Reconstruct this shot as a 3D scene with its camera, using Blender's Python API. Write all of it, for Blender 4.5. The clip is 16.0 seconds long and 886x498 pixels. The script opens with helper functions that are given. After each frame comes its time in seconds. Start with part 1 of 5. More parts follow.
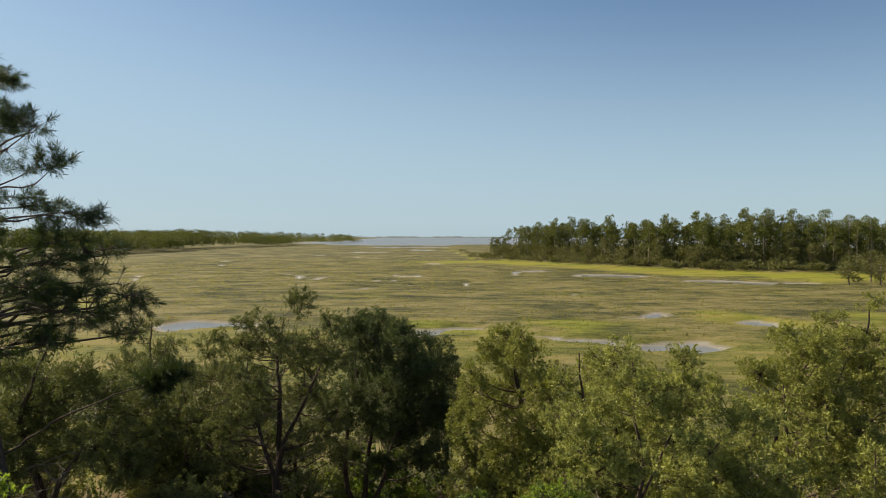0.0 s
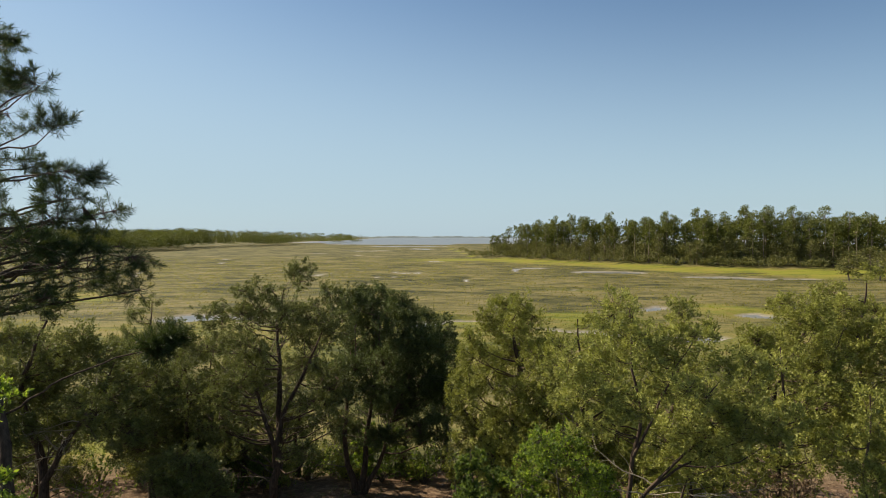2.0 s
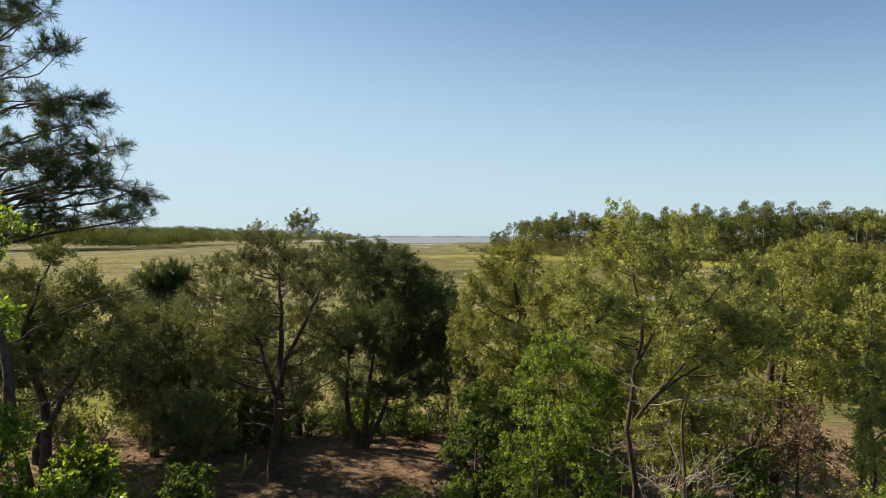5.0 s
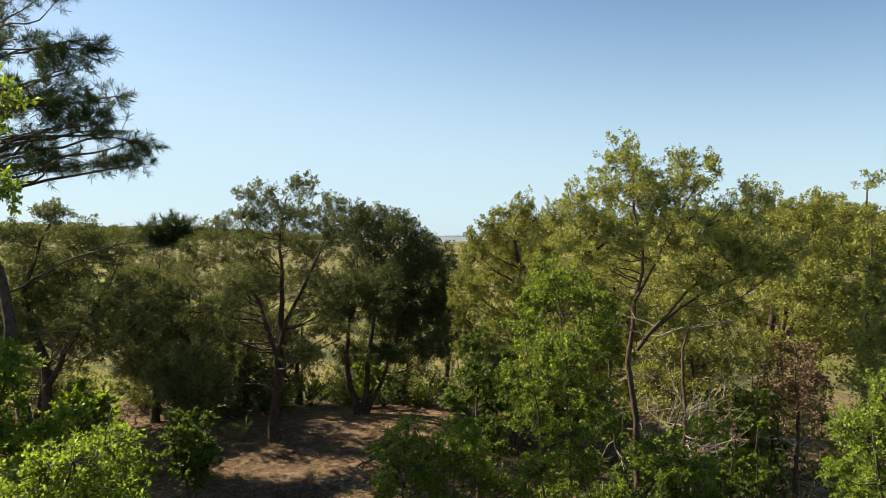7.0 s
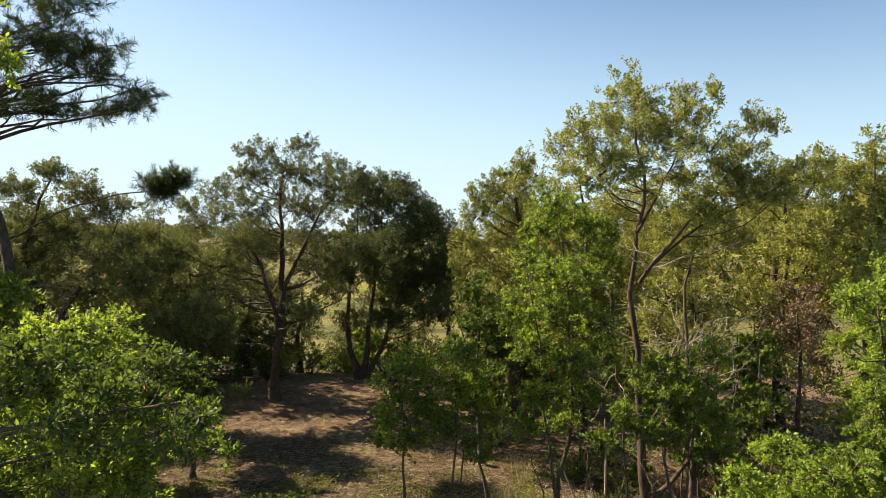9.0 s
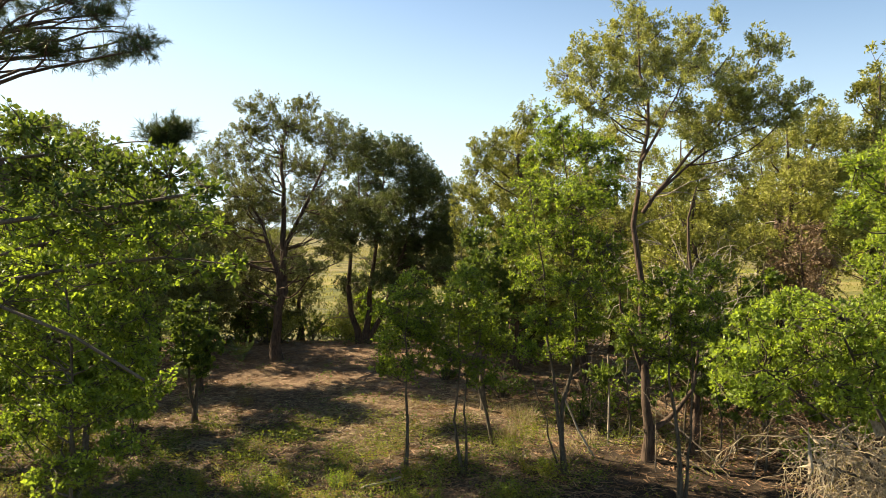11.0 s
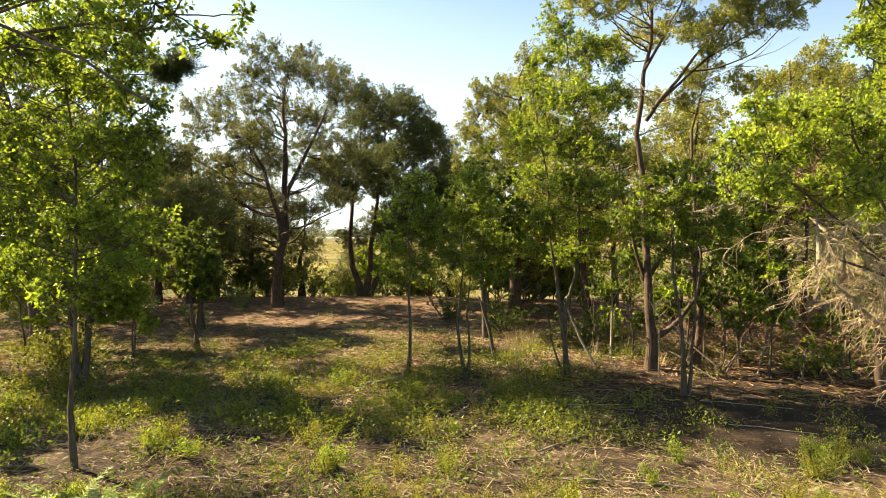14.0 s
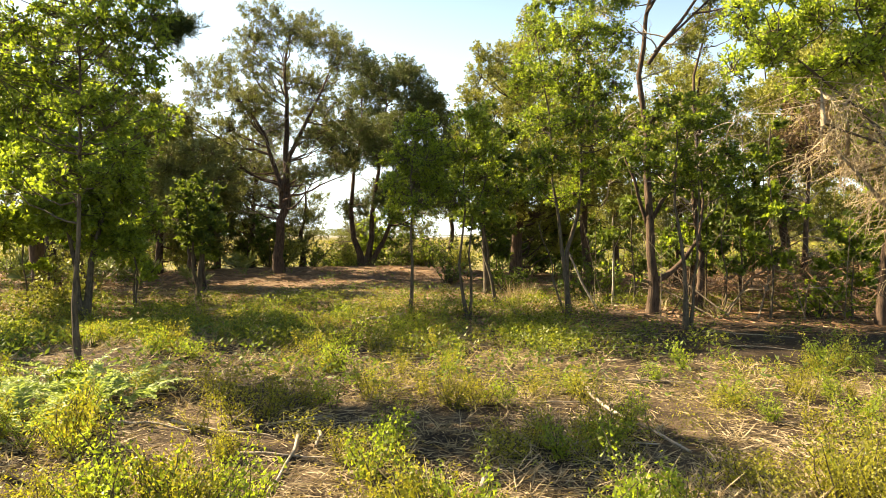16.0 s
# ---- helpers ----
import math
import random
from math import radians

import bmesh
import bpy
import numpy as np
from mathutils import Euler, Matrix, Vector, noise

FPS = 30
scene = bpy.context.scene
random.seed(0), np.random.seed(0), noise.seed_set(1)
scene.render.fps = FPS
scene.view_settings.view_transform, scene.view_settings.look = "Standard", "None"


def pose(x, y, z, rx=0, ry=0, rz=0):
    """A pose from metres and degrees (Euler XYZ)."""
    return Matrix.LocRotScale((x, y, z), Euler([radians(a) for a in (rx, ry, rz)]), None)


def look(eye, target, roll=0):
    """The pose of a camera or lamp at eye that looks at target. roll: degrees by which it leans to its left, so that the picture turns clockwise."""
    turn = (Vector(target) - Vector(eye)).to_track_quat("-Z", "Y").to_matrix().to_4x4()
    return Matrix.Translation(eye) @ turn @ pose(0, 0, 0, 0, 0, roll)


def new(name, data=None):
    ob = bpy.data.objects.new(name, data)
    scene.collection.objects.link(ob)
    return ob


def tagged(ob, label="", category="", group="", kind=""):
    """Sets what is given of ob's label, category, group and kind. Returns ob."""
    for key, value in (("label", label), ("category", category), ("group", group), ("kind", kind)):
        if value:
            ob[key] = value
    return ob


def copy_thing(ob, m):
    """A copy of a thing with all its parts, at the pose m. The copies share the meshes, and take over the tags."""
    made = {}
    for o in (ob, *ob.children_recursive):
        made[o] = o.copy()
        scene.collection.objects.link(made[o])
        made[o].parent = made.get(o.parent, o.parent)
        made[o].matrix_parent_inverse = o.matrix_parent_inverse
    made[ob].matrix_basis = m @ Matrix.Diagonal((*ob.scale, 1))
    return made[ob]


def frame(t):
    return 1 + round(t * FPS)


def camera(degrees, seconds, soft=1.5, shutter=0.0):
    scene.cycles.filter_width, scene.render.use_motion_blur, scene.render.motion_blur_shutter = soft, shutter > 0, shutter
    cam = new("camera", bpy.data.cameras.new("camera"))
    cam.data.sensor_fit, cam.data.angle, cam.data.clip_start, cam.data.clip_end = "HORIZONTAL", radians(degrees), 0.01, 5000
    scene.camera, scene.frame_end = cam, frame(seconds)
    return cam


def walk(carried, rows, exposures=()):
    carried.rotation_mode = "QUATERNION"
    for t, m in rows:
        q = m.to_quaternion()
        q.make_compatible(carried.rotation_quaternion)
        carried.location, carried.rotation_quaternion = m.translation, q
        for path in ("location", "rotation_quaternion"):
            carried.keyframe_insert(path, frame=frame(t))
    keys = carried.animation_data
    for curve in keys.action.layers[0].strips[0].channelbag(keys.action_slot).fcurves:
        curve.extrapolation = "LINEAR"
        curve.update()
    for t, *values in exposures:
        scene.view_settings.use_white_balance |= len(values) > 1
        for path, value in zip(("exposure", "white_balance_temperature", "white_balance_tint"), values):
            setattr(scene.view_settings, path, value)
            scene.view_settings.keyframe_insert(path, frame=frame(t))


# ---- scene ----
cam = camera(67.8, 16.0, soft=0.6)
# seconds, eye x, y, z, roll; the drone sinks straight down, looking 1.17 degrees below the horizon
PATH = [
    (0, 0.253, -0.297, 12.984, 0.05), (0.5, 0.262, -0.352, 12.701, 0.0), (1, 0.277, -0.35, 12.408, 0.0),
    (1.5, 0.279, -0.374, 12.14, 0.05), (2, 0.288, -0.429, 11.856, 0.0), (2.5, 0.29, -0.436, 11.561, 0.0),
    (3, 0.29, -0.438, 11.262, 0.0), (3.5, 0.25, -0.462, 10.952, 0.1), (4, 0.234, -0.493, 10.606, 0.1),
    (6.5, 0.228, -0.552, 8.701, -0.1), (7, 0.218, -0.572, 8.316, -0.1), (7.5, 0.216, -0.587, 7.913, -0.1),
    (8, 0.209, -0.563, 7.535, -0.1), (8.5, 0.192, -0.548, 7.159, -0.1), (9, 0.189, -0.546, 6.767, -0.1),
    (11.5, 0.088, -0.53, 4.836, -0.1), (12, 0.066, -0.548, 4.517, -0.1), (12.5, 0.064, -0.513, 4.162, -0.05),
    (13, 0.053, -0.528, 3.821, 0.0), (13.5, 0.048, -0.541, 3.45, 0.0), (14, 0.048, -0.546, 3.091, 0.0),
    (14.5, 0.037, -0.552, 2.708, 0.0), (15, 0.035, -0.572, 2.341, 0.05), (15.5, 0.004, -0.579, 2.039, 0.1),
    (16, 0.004, -0.581, 1.795, 0.1),
]
EXPOSURES = [(0, 0.78, 6500, 10), (4, 1.0, 6500, 10), (6.5, 1.25, 6600, 10), (9, 1.55, 6900, 11), (11.5, 1.9, 7450, 12), (14, 2.23, 8050, 13), (16, 2.46, 8350, 13)]
walk(cam, [(t, look((x, y, z), (x, y + 10, z - 0.204), roll)) for t, x, y, z, roll in PATH], EXPOSURES)

# ---- daylight: clear sky, sun ahead and to the left ----
SUN_AZ, SUN_EL = radians(-66), radians(39)   # azimuth from +y, clockwise
world = bpy.data.worlds.new("sky")
scene.world = world
world.use_nodes = True
wn = world.node_tree.nodes
sky = wn.new("ShaderNodeTexSky")
sky.sky_type = "NISHITA"
sky.sun_disc = False
sky.sun_elevation, sky.sun_rotation = SUN_EL, SUN_AZ
sky.altitude = 1800
sky.air_density, sky.dust_density, sky.ozone_density = 1.1, 2.1, 0.9
wn["Background"].inputs["Strength"].default_value = 0.057
haze = wn.new("ShaderNodeMix")     # the air's slight cyan cast over the marsh
haze.data_type, haze.blend_type = "RGBA", "MULTIPLY"
haze.inputs[0].default_value, haze.inputs[7].default_value = 1.0, (0.91, 1.04, 1.08, 1)
world.node_tree.links.new(sky.outputs["Color"], haze.inputs[6])
low = wn.new("ShaderNodeTexCoord")    # pale sea haze that thickens towards the horizon
split = wn.new("ShaderNodeSeparateXYZ")
sunward = wn.new("ShaderNodeMath")    # the haze is brighter on the sun's side
sunward.operation = "MULTIPLY_ADD"
sunward.inputs[1].default_value = 0.12
thick = wn.new("ShaderNodeMapRange")
thick.inputs["From Min"].default_value, thick.inputs["From Max"].default_value = 0.0, 0.42
thick.inputs["To Min"].default_value, thick.inputs["To Max"].default_value = 0.85, 0.0
thick.interpolation_type = "SMOOTHSTEP"
veil = wn.new("ShaderNodeMix")
veil.data_type = "RGBA"
veil.inputs[7].default_value = (4.5, 5.85, 6.75, 1)
for a, b in ((low.outputs["Generated"], split.inputs[0]), (split.outputs[0], sunward.inputs[0]), (split.outputs[2], sunward.inputs[2]), (sunward.outputs[0], thick.inputs["Value"]), (thick.outputs[0], veil.inputs[0]), (haze.outputs[2], veil.inputs[6]),
             (veil.outputs[2], wn["Background"].inputs["Color"])):
    world.node_tree.links.new(a, b)
sun = new("sun", bpy.data.lights.new("sun", "SUN"))
sun.data.energy, sun.data.angle, sun.data.color = 5.0, radians(0.55), (1.0, 0.9, 0.7)
sun_way = Vector((math.sin(SUN_AZ) * math.cos(SUN_EL), math.cos(SUN_AZ) * math.cos(SUN_EL), math.sin(SUN_EL)))
sun.matrix_world = look(sun_way * 100, (0, 0, 0))


# ---- materials ----
def material(name):
    m = bpy.data.materials.new(name)
    m.use_nodes = True
    n = m.node_tree.nodes
    n.clear()
    return m, n, m.node_tree.links


def ramp(n, links, fac, stops):
    r = n.new("ShaderNodeValToRGB")
    els = r.color_ramp.elements
    while len(els) < len(stops):
        els.new(0.5)
    for e, (p, c) in zip(els, stops):
        e.position, e.color = p, (*c, 1)
    links.new(fac, r.inputs[0])
    return r.outputs[0]


def noise_tex(n, links, vec, scale, detail=4.0, rough=0.55):
    t = n.new("ShaderNodeTexNoise")
    t.inputs["Scale"].default_value, t.inputs["Detail"].default_value, t.inputs["Roughness"].default_value = scale, detail, rough
    links.new(vec, t.inputs["Vector"])
    return t.outputs["Fac"]


def mix_col(n, links, fac, a, b, mode="MIX"):
    m = n.new("ShaderNodeMix")
    m.data_type, m.blend_type = "RGBA", mode
    for key, v in ((0, fac), (6, a), (7, b)):
        if hasattr(v, "is_linked"):
            links.new(v, m.inputs[key])
        elif key == 0:
            m.inputs[0].default_value = v
        else:
            m.inputs[key].default_value = (*v, 1)
    return m.outputs[2]


def math_node(n, links, op, a, b=0.0, clamp=False):
    m = n.new("ShaderNodeMath")
    m.operation, m.use_clamp = op, clamp
    for i, v in enumerate((a, b)):
        if hasattr(v, "is_linked"):
            links.new(v, m.inputs[i])
        else:
            m.inputs[i].default_value = v
    return m.outputs[0]


def bump(n, links, height, strength, distance):
    b = n.new("ShaderNodeBump")
    b.inputs["Strength"].default_value, b.inputs["Distance"].default_value = strength, distance
    links.new(height, b.inputs["Height"])
    return b.outputs[0]


def leaf_material(name, dark, light, old, gloss=0.5, through_light=0.4, warm=(1.2, 1.16, 0.6), old_at=0.9, grain=5.0, speck=0.5):
    """Leaves: colour from leaf to leaf and from bough to bough, light shining through."""
    m, n, links = material(name)
    geo, tc = n.new("ShaderNodeNewGeometry"), n.new("ShaderNodeTexCoord")
    patch = noise_tex(n, links, tc.outputs["Object"], 0.9, 3)
    rnd = geo.outputs["Random Per Island"]
    clump = noise_tex(n, links, tc.outputs["Object"], grain, 2)
    f = math_node(n, links, "ADD", math_node(n, links, "MULTIPLY", rnd, speck), math_node(n, links, "MULTIPLY", patch, 0.8 - speck))
    f = math_node(n, links, "ADD", f, math_node(n, links, "MULTIPLY", math_node(n, links, "SUBTRACT", clump, 0.3), 0.7))
    col = ramp(n, links, f, [(0.15, dark), (0.72, light), (old_at, light), (min(old_at + 0.05, 1), old)])
    p = n.new("ShaderNodeBsdfPrincipled")
    links.new(col, p.inputs["Base Color"])
    p.inputs["Roughness"].default_value = gloss
    p.inputs["Specular IOR Level"].default_value = 0.25
    tr = n.new("ShaderNodeBsdfTranslucent")
    links.new(mix_col(n, links, 1.0, col, warm, "MULTIPLY"), tr.inputs["Color"])
    mx = n.new("ShaderNodeMixShader")
    mx.inputs[0].default_value = through_light
    links.new(p.outputs[0], mx.inputs[1])
    links.new(tr.outputs[0], mx.inputs[2])
    out = n.new("ShaderNodeOutputMaterial")
    links.new(mx.outputs[0], out.inputs[0])
    return m


def bark_material(name, dark, light, scale=6.0):
    m, n, links = material(name)
    tc = n.new("ShaderNodeTexCoord")
    mp = n.new("ShaderNodeMapping")
    mp.inputs["Scale"].default_value = (1, 1, 0.22)
    links.new(tc.outputs["Object"], mp.inputs[0])
    fine = noise_tex(n, links, mp.outputs[0], scale * 4, 5, 0.65)
    broad = noise_tex(n, links, tc.outputs["Object"], scale * 0.25, 3)
    f = math_node(n, links, "ADD", math_node(n, links, "MULTIPLY", fine, 0.7), math_node(n, links, "MULTIPLY", broad, 0.35))
    p = n.new("ShaderNodeBsdfPrincipled")
    links.new(ramp(n, links, f, [(0.36, dark), (0.68, light)]), p.inputs["Base Color"])
    p.inputs["Roughness"].default_value = 0.9
    p.inputs["Specular IOR Level"].default_value = 0.15
    links.new(bump(n, links, fine, 0.8, 0.03), p.inputs["Normal"])
    out = n.new("ShaderNodeOutputMaterial")
    links.new(p.outputs[0], out.inputs[0])
    return m


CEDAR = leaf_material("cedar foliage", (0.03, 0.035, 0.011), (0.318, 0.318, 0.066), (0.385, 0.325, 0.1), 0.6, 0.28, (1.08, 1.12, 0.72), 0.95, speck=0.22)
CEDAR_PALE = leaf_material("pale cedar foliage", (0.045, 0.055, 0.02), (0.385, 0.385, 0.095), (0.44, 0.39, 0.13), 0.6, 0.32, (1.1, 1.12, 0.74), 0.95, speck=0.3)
# darker copy for cedars seen from their unlit side: shade in the colour
CEDAR_DARK_SHADED = leaf_material("shaded dark cedar foliage", (0.015, 0.02, 0.008), (0.122, 0.142, 0.045), (0.2, 0.17, 0.06), 0.6, 0.28, (1.05, 1.12, 0.75), 0.95, speck=0.22)
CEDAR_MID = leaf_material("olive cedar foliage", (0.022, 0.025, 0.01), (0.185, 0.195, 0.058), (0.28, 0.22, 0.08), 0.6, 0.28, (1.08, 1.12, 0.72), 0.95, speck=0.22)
DRY_CEDAR = leaf_material("withered cedar foliage", (0.05, 0.034, 0.022), (0.2, 0.135, 0.08), (0.28, 0.21, 0.13), 0.8, 0.15)
PINE = leaf_material("pine needles", (0.014, 0.026, 0.01), (0.055, 0.077, 0.022), (0.22, 0.16, 0.05), 0.45, 0.3, old_at=0.93)
OAK = leaf_material("oak leaves", (0.026, 0.047, 0.012), (0.15, 0.21, 0.04), (0.32, 0.31, 0.05), 0.38, 0.58, (2.15, 2.0, 0.85))
# copy with shade in the colour, for trees in shade and dark green herbs
OAK_DARK_SHADED = leaf_material("shaded dark green oak leaves", (0.02, 0.04, 0.012), (0.13, 0.18, 0.036), (0.2, 0.2, 0.035), 0.6, 0.45)
# copy with sunlight in the colour, for trees and weeds in the sun
OAK_SUNLIT = leaf_material("sunlit yellow-green oak leaves", (0.055, 0.08, 0.014), (0.235, 0.31, 0.055), (0.36, 0.34, 0.07), 0.4, 0.58, (1.45, 1.42, 0.65))
WEED = leaf_material("weed leaves", (0.06, 0.07, 0.014), (0.31, 0.3, 0.048), (0.4, 0.32, 0.05), 0.5, 0.52, old_at=0.88)
WEED_GREEN = leaf_material("green herb leaves", (0.03, 0.05, 0.011), (0.19, 0.22, 0.036), (0.3, 0.28, 0.05), 0.45, 0.5)
FERN = leaf_material("pale fern leaves", (0.12, 0.17, 0.06), (0.3, 0.38, 0.15), (0.42, 0.4, 0.16), 0.5, 0.4)
PALM = leaf_material("palmetto blades", (0.06, 0.09, 0.03), (0.17, 0.2, 0.07), (0.35, 0.27, 0.12), 0.4, 0.3, old_at=0.85)
STRAW = leaf_material("dry straw", (0.1, 0.07, 0.038), (0.4, 0.32, 0.2), (0.6, 0.53, 0.38), 0.7, 0.15)
NEEDLES = leaf_material("fallen pine straw", (0.08, 0.042, 0.024), (0.29, 0.175, 0.1), (0.42, 0.31, 0.2), 0.7, 0.1)
MARSH = leaf_material("marsh grass", (0.12, 0.112, 0.03), (0.26, 0.235, 0.07), (0.3, 0.24, 0.1), 0.7, 0.65, (1.1, 1.1, 0.7))
MARSH_GREEN = leaf_material("green marsh grass", (0.12, 0.13, 0.02), (0.24, 0.25, 0.036), (0.3, 0.25, 0.07), 0.7, 0.5, (1.1, 1.15, 0.6))
FAR_PINE = leaf_material("far pine foliage", (0.03, 0.042, 0.01), (0.16, 0.17, 0.034), (0.16, 0.15, 0.05), 0.7, 0.25, (1.1, 1.1, 0.6), grain=1.2)
FAR_OAK = leaf_material("far scrub foliage", (0.045, 0.055, 0.02), (0.18, 0.172, 0.055), (0.2, 0.15, 0.08), 0.7, 0.25, (1.1, 1.1, 0.6), grain=1.2)
BARK_CEDAR = bark_material("cedar bark", (0.026, 0.018, 0.013), (0.125, 0.084, 0.06), 5)
BARK_PINE = bark_material("pine bark", (0.03, 0.021, 0.016), (0.14, 0.095, 0.07), 3)
BARK_OAK = bark_material("oak bark", (0.035, 0.028, 0.02), (0.14, 0.113, 0.08), 8)
TWIG = bark_material("tan dry twigs", (0.16, 0.12, 0.075), (0.46, 0.375, 0.255), 8)
DEAD = bark_material("weathered dead wood", (0.13, 0.105, 0.08), (0.42, 0.36, 0.28), 8)
DEAD_LIMB = bark_material("grey dead limbs", (0.075, 0.058, 0.042), (0.27, 0.22, 0.165), 8)
FAR_BARK = bark_material("far trunk bark", (0.12, 0.095, 0.07), (0.32, 0.26, 0.19), 2)

# ---- ground shape ----
SHORE = 33.0


def smooth(a, b, v):
    t = np.clip((v - a) / (b - a), 0, 1)
    return t * t * (3 - 2 * t)


def waves(x, y, seed, size, octaves=4):
    """Cheap smooth noise in -1..1 for arrays."""
    rg = np.random.default_rng(seed)
    out, amp, tot = np.zeros(np.broadcast(x, y).shape), 1.0, 0.0
    for o in range(octaves):
        for k in range(3):
            a, ph, q = rg.uniform(0, 2 * math.pi), rg.uniform(0, 6.28), rg.uniform(0, 6.28)
            f = 2 * math.pi / size * 1.9 ** o * rg.uniform(0.8, 1.25)
            out += amp / 3 * np.sin(f * (x * math.cos(a) + y * math.sin(a)) + ph + 1.7 * np.sin(f * 0.43 * (y * math.cos(a) - x * math.sin(a)) + q))
        tot += amp
        amp *= 0.58
    return out / tot * 1.6


# open water and mud pans in the marsh: centre x, y, half length, half width, turn
PANS = [(-39, 104, 9, 7, 0.2), (-28, 99, 6, 2.0, -0.2), (3, 97, 9, 3.4, 0.0), (20, 90, 13, 4.0, -0.1), (32, 84, 10, 6.0, -0.25), (37, 116, 5.5, 3.5, -0.2), (49, 108, 6, 6, 0.3),
        (30, 128, 4, 1.6, 0), (-21, 176, 5, 5, 0.4), (-13, 230, 5, 10, 0.3), (92, 200, 34, 9, -0.28), (60, 232, 17, 11, -0.2), (34, 262, 14, 7, -0.2), (-60, 245, 8, 4, 0),
        (-50, 420, 6, 22, 0.5), (-62, 560, 30, 20, 0), (-20, 640, 16, 40, 0.2), (-100, 480, 22, 10, 0.1), (-6, 330, 6, 12, 0.3), (-40, 800, 70, 40, 0.1)]


def pan_depth(x, y):
    """0 on the marsh, up to 1 in pans and creeks."""
    wx, wy = x + 5 * waves(x, y, 5, 34), y + 7 * waves(x, y, 6, 30)
    d = np.zeros(np.broadcast(x, y).shape)
    for cx, cy, a, b, r in PANS:
        u = (wx - cx) * math.cos(r) + (wy - cy) * math.sin(r)
        v = (wy - cy) * math.cos(r) - (wx - cx) * math.sin(r)
        d = np.maximum(d, 1 - smooth(0.55, 1.15, np.sqrt((u / a) ** 2 + (v / b) ** 2)))
    creek = np.abs(waves(x * 1.0, y * 0.45, 8, 95, 3))
    d = np.maximum(d, (1 - smooth(0.012, 0.05, creek)) * smooth(120, 165, y) * (1 - smooth(30, 60, x)) * 0.95)
    return d


def ground_z(x, y):
    x, y = np.asarray(x, float), np.asarray(y, float)
    wood = 0.07 * waves(x, y, 1, 9) + 0.1 * waves(x, y, 2, 31) + 0.4 * np.exp(-((x + 4) / 7) ** 4 - ((y - 27) / 4) ** 2) + 0.2 * np.exp(-((x + 5) / 2) ** 2 - ((y - 8) / 2.5) ** 2)
    marsh = -0.85 + 0.13 * waves(x, y, 3, 26, 5) - 0.75 * pan_depth(x, y)
    marsh = marsh - 2.5 * smooth(860, 1150, y + 0.45 * x + 60 * waves(x, y, 9, 300)) * smooth(-500, -150, x)
    t = smooth(SHORE - 2, SHORE + 9, y + 1.5 * waves(x, y, 4, 14))
    # the wooded land across the marsh stands a little higher
    isle = smooth(-6, 8, y - isle_front(x)) * smooth(2, 30, x)
    west = smooth(-6, 10, west_land(x, y)) * smooth(390, 425, y)
    return wood * (1 - t) + marsh * t + 1.2 * np.maximum(isle, west) * t


def isle_front(x):
    """The near edge of the wooded island on the right."""
    return 400 - 1.55 * x + 0.0028 * x * x + 10 * np.sin(x * 0.05) + np.where(x < 20, (20 - x) * 22, 0)


WEST_Y, WEST_X = [400, 430, 520, 700, 950, 1240, 1750, 2600], [-340, -240, -238, -217, -197, -176, -205, -330]


def west_land(x, y):
    """Above 0 on the wooded land to the left: metres in from its edge."""
    edge = np.interp(y, WEST_Y, WEST_X)
    return edge - x + 9 * np.sin(y * 0.021)


def gz(x, y):
    return float(ground_z(np.array([x]), np.array([y]))[0])


# ---- mesh helpers ----
def quick_mesh(name, verts, faces, mat, shade=False):
    """A mesh from arrays; all faces have as many corners."""
    verts, faces = np.asarray(verts, np.float32), np.asarray(faces, np.int32)
    me = bpy.data.meshes.new(name)
    me.vertices.add(len(verts))
    me.vertices.foreach_set("co", verts.ravel())
    me.loops.add(faces.size)
    me.loops.foreach_set("vertex_index", faces.ravel())
    me.polygons.add(len(faces))
    me.polygons.foreach_set("loop_start", np.arange(len(faces), dtype=np.int32) * faces.shape[1])
    me.polygons.foreach_set("use_smooth", np.full(len(faces), shade))
    me.update(calc_edges=True)
    me.materials.append(mat)
    return me


def unit(v):
    return v / np.maximum(np.linalg.norm(v, axis=-1, keepdims=True), 1e-9)


class Tubes:
    """Tapered round branches gathered into one mesh."""

    def __init__(self):
        self.v, self.f, self.n = [], [], 0

    def add(self, pts, radii, sides=5, joined=True):
        pts = np.asarray(pts, float)
        k = len(pts)
        tang = unit(np.gradient(pts, axis=0))
        ref = np.array([0.31, 0.95, 0.05]) if abs(tang[0, 2]) > 0.5 else np.array([0.1, 0.05, 1.0])
        a = unit(np.cross(tang, ref))
        b = np.cross(tang, a)
        ang = np.arange(sides) * 2 * math.pi / sides
        ring = pts[:, None, :] + np.asarray(radii)[:, None, None] * (np.cos(ang)[None, :, None] * a[:, None, :] + np.sin(ang)[None, :, None] * b[:, None, :])
        self.v.append(ring.reshape(-1, 3))
        i, j = np.meshgrid(np.arange(k - 1), np.arange(sides), indexing="ij")
        q = np.stack([i * sides + j, i * sides + (j + 1) % sides, (i + 1) * sides + (j + 1) % sides, (i + 1) * sides + j], -1).reshape(-1, 4)
        self.f.append(q + self.n)
        if joined and self.n:     # knit a side branch to the nearest ring of what is there
            old = np.concatenate(self.v[:-1])
            a = int(np.argmin(((old - pts[0]) ** 2).sum(1)))
            b = a + 1 if a + 1 < len(old) else a - 1
            self.f.append(np.array([[a, b, self.n, self.n + 1]]))
        self.n += k * sides

    def mesh(self, name, mat):
        return quick_mesh(name, np.concatenate(self.v), np.concatenate(self.f), mat, True)


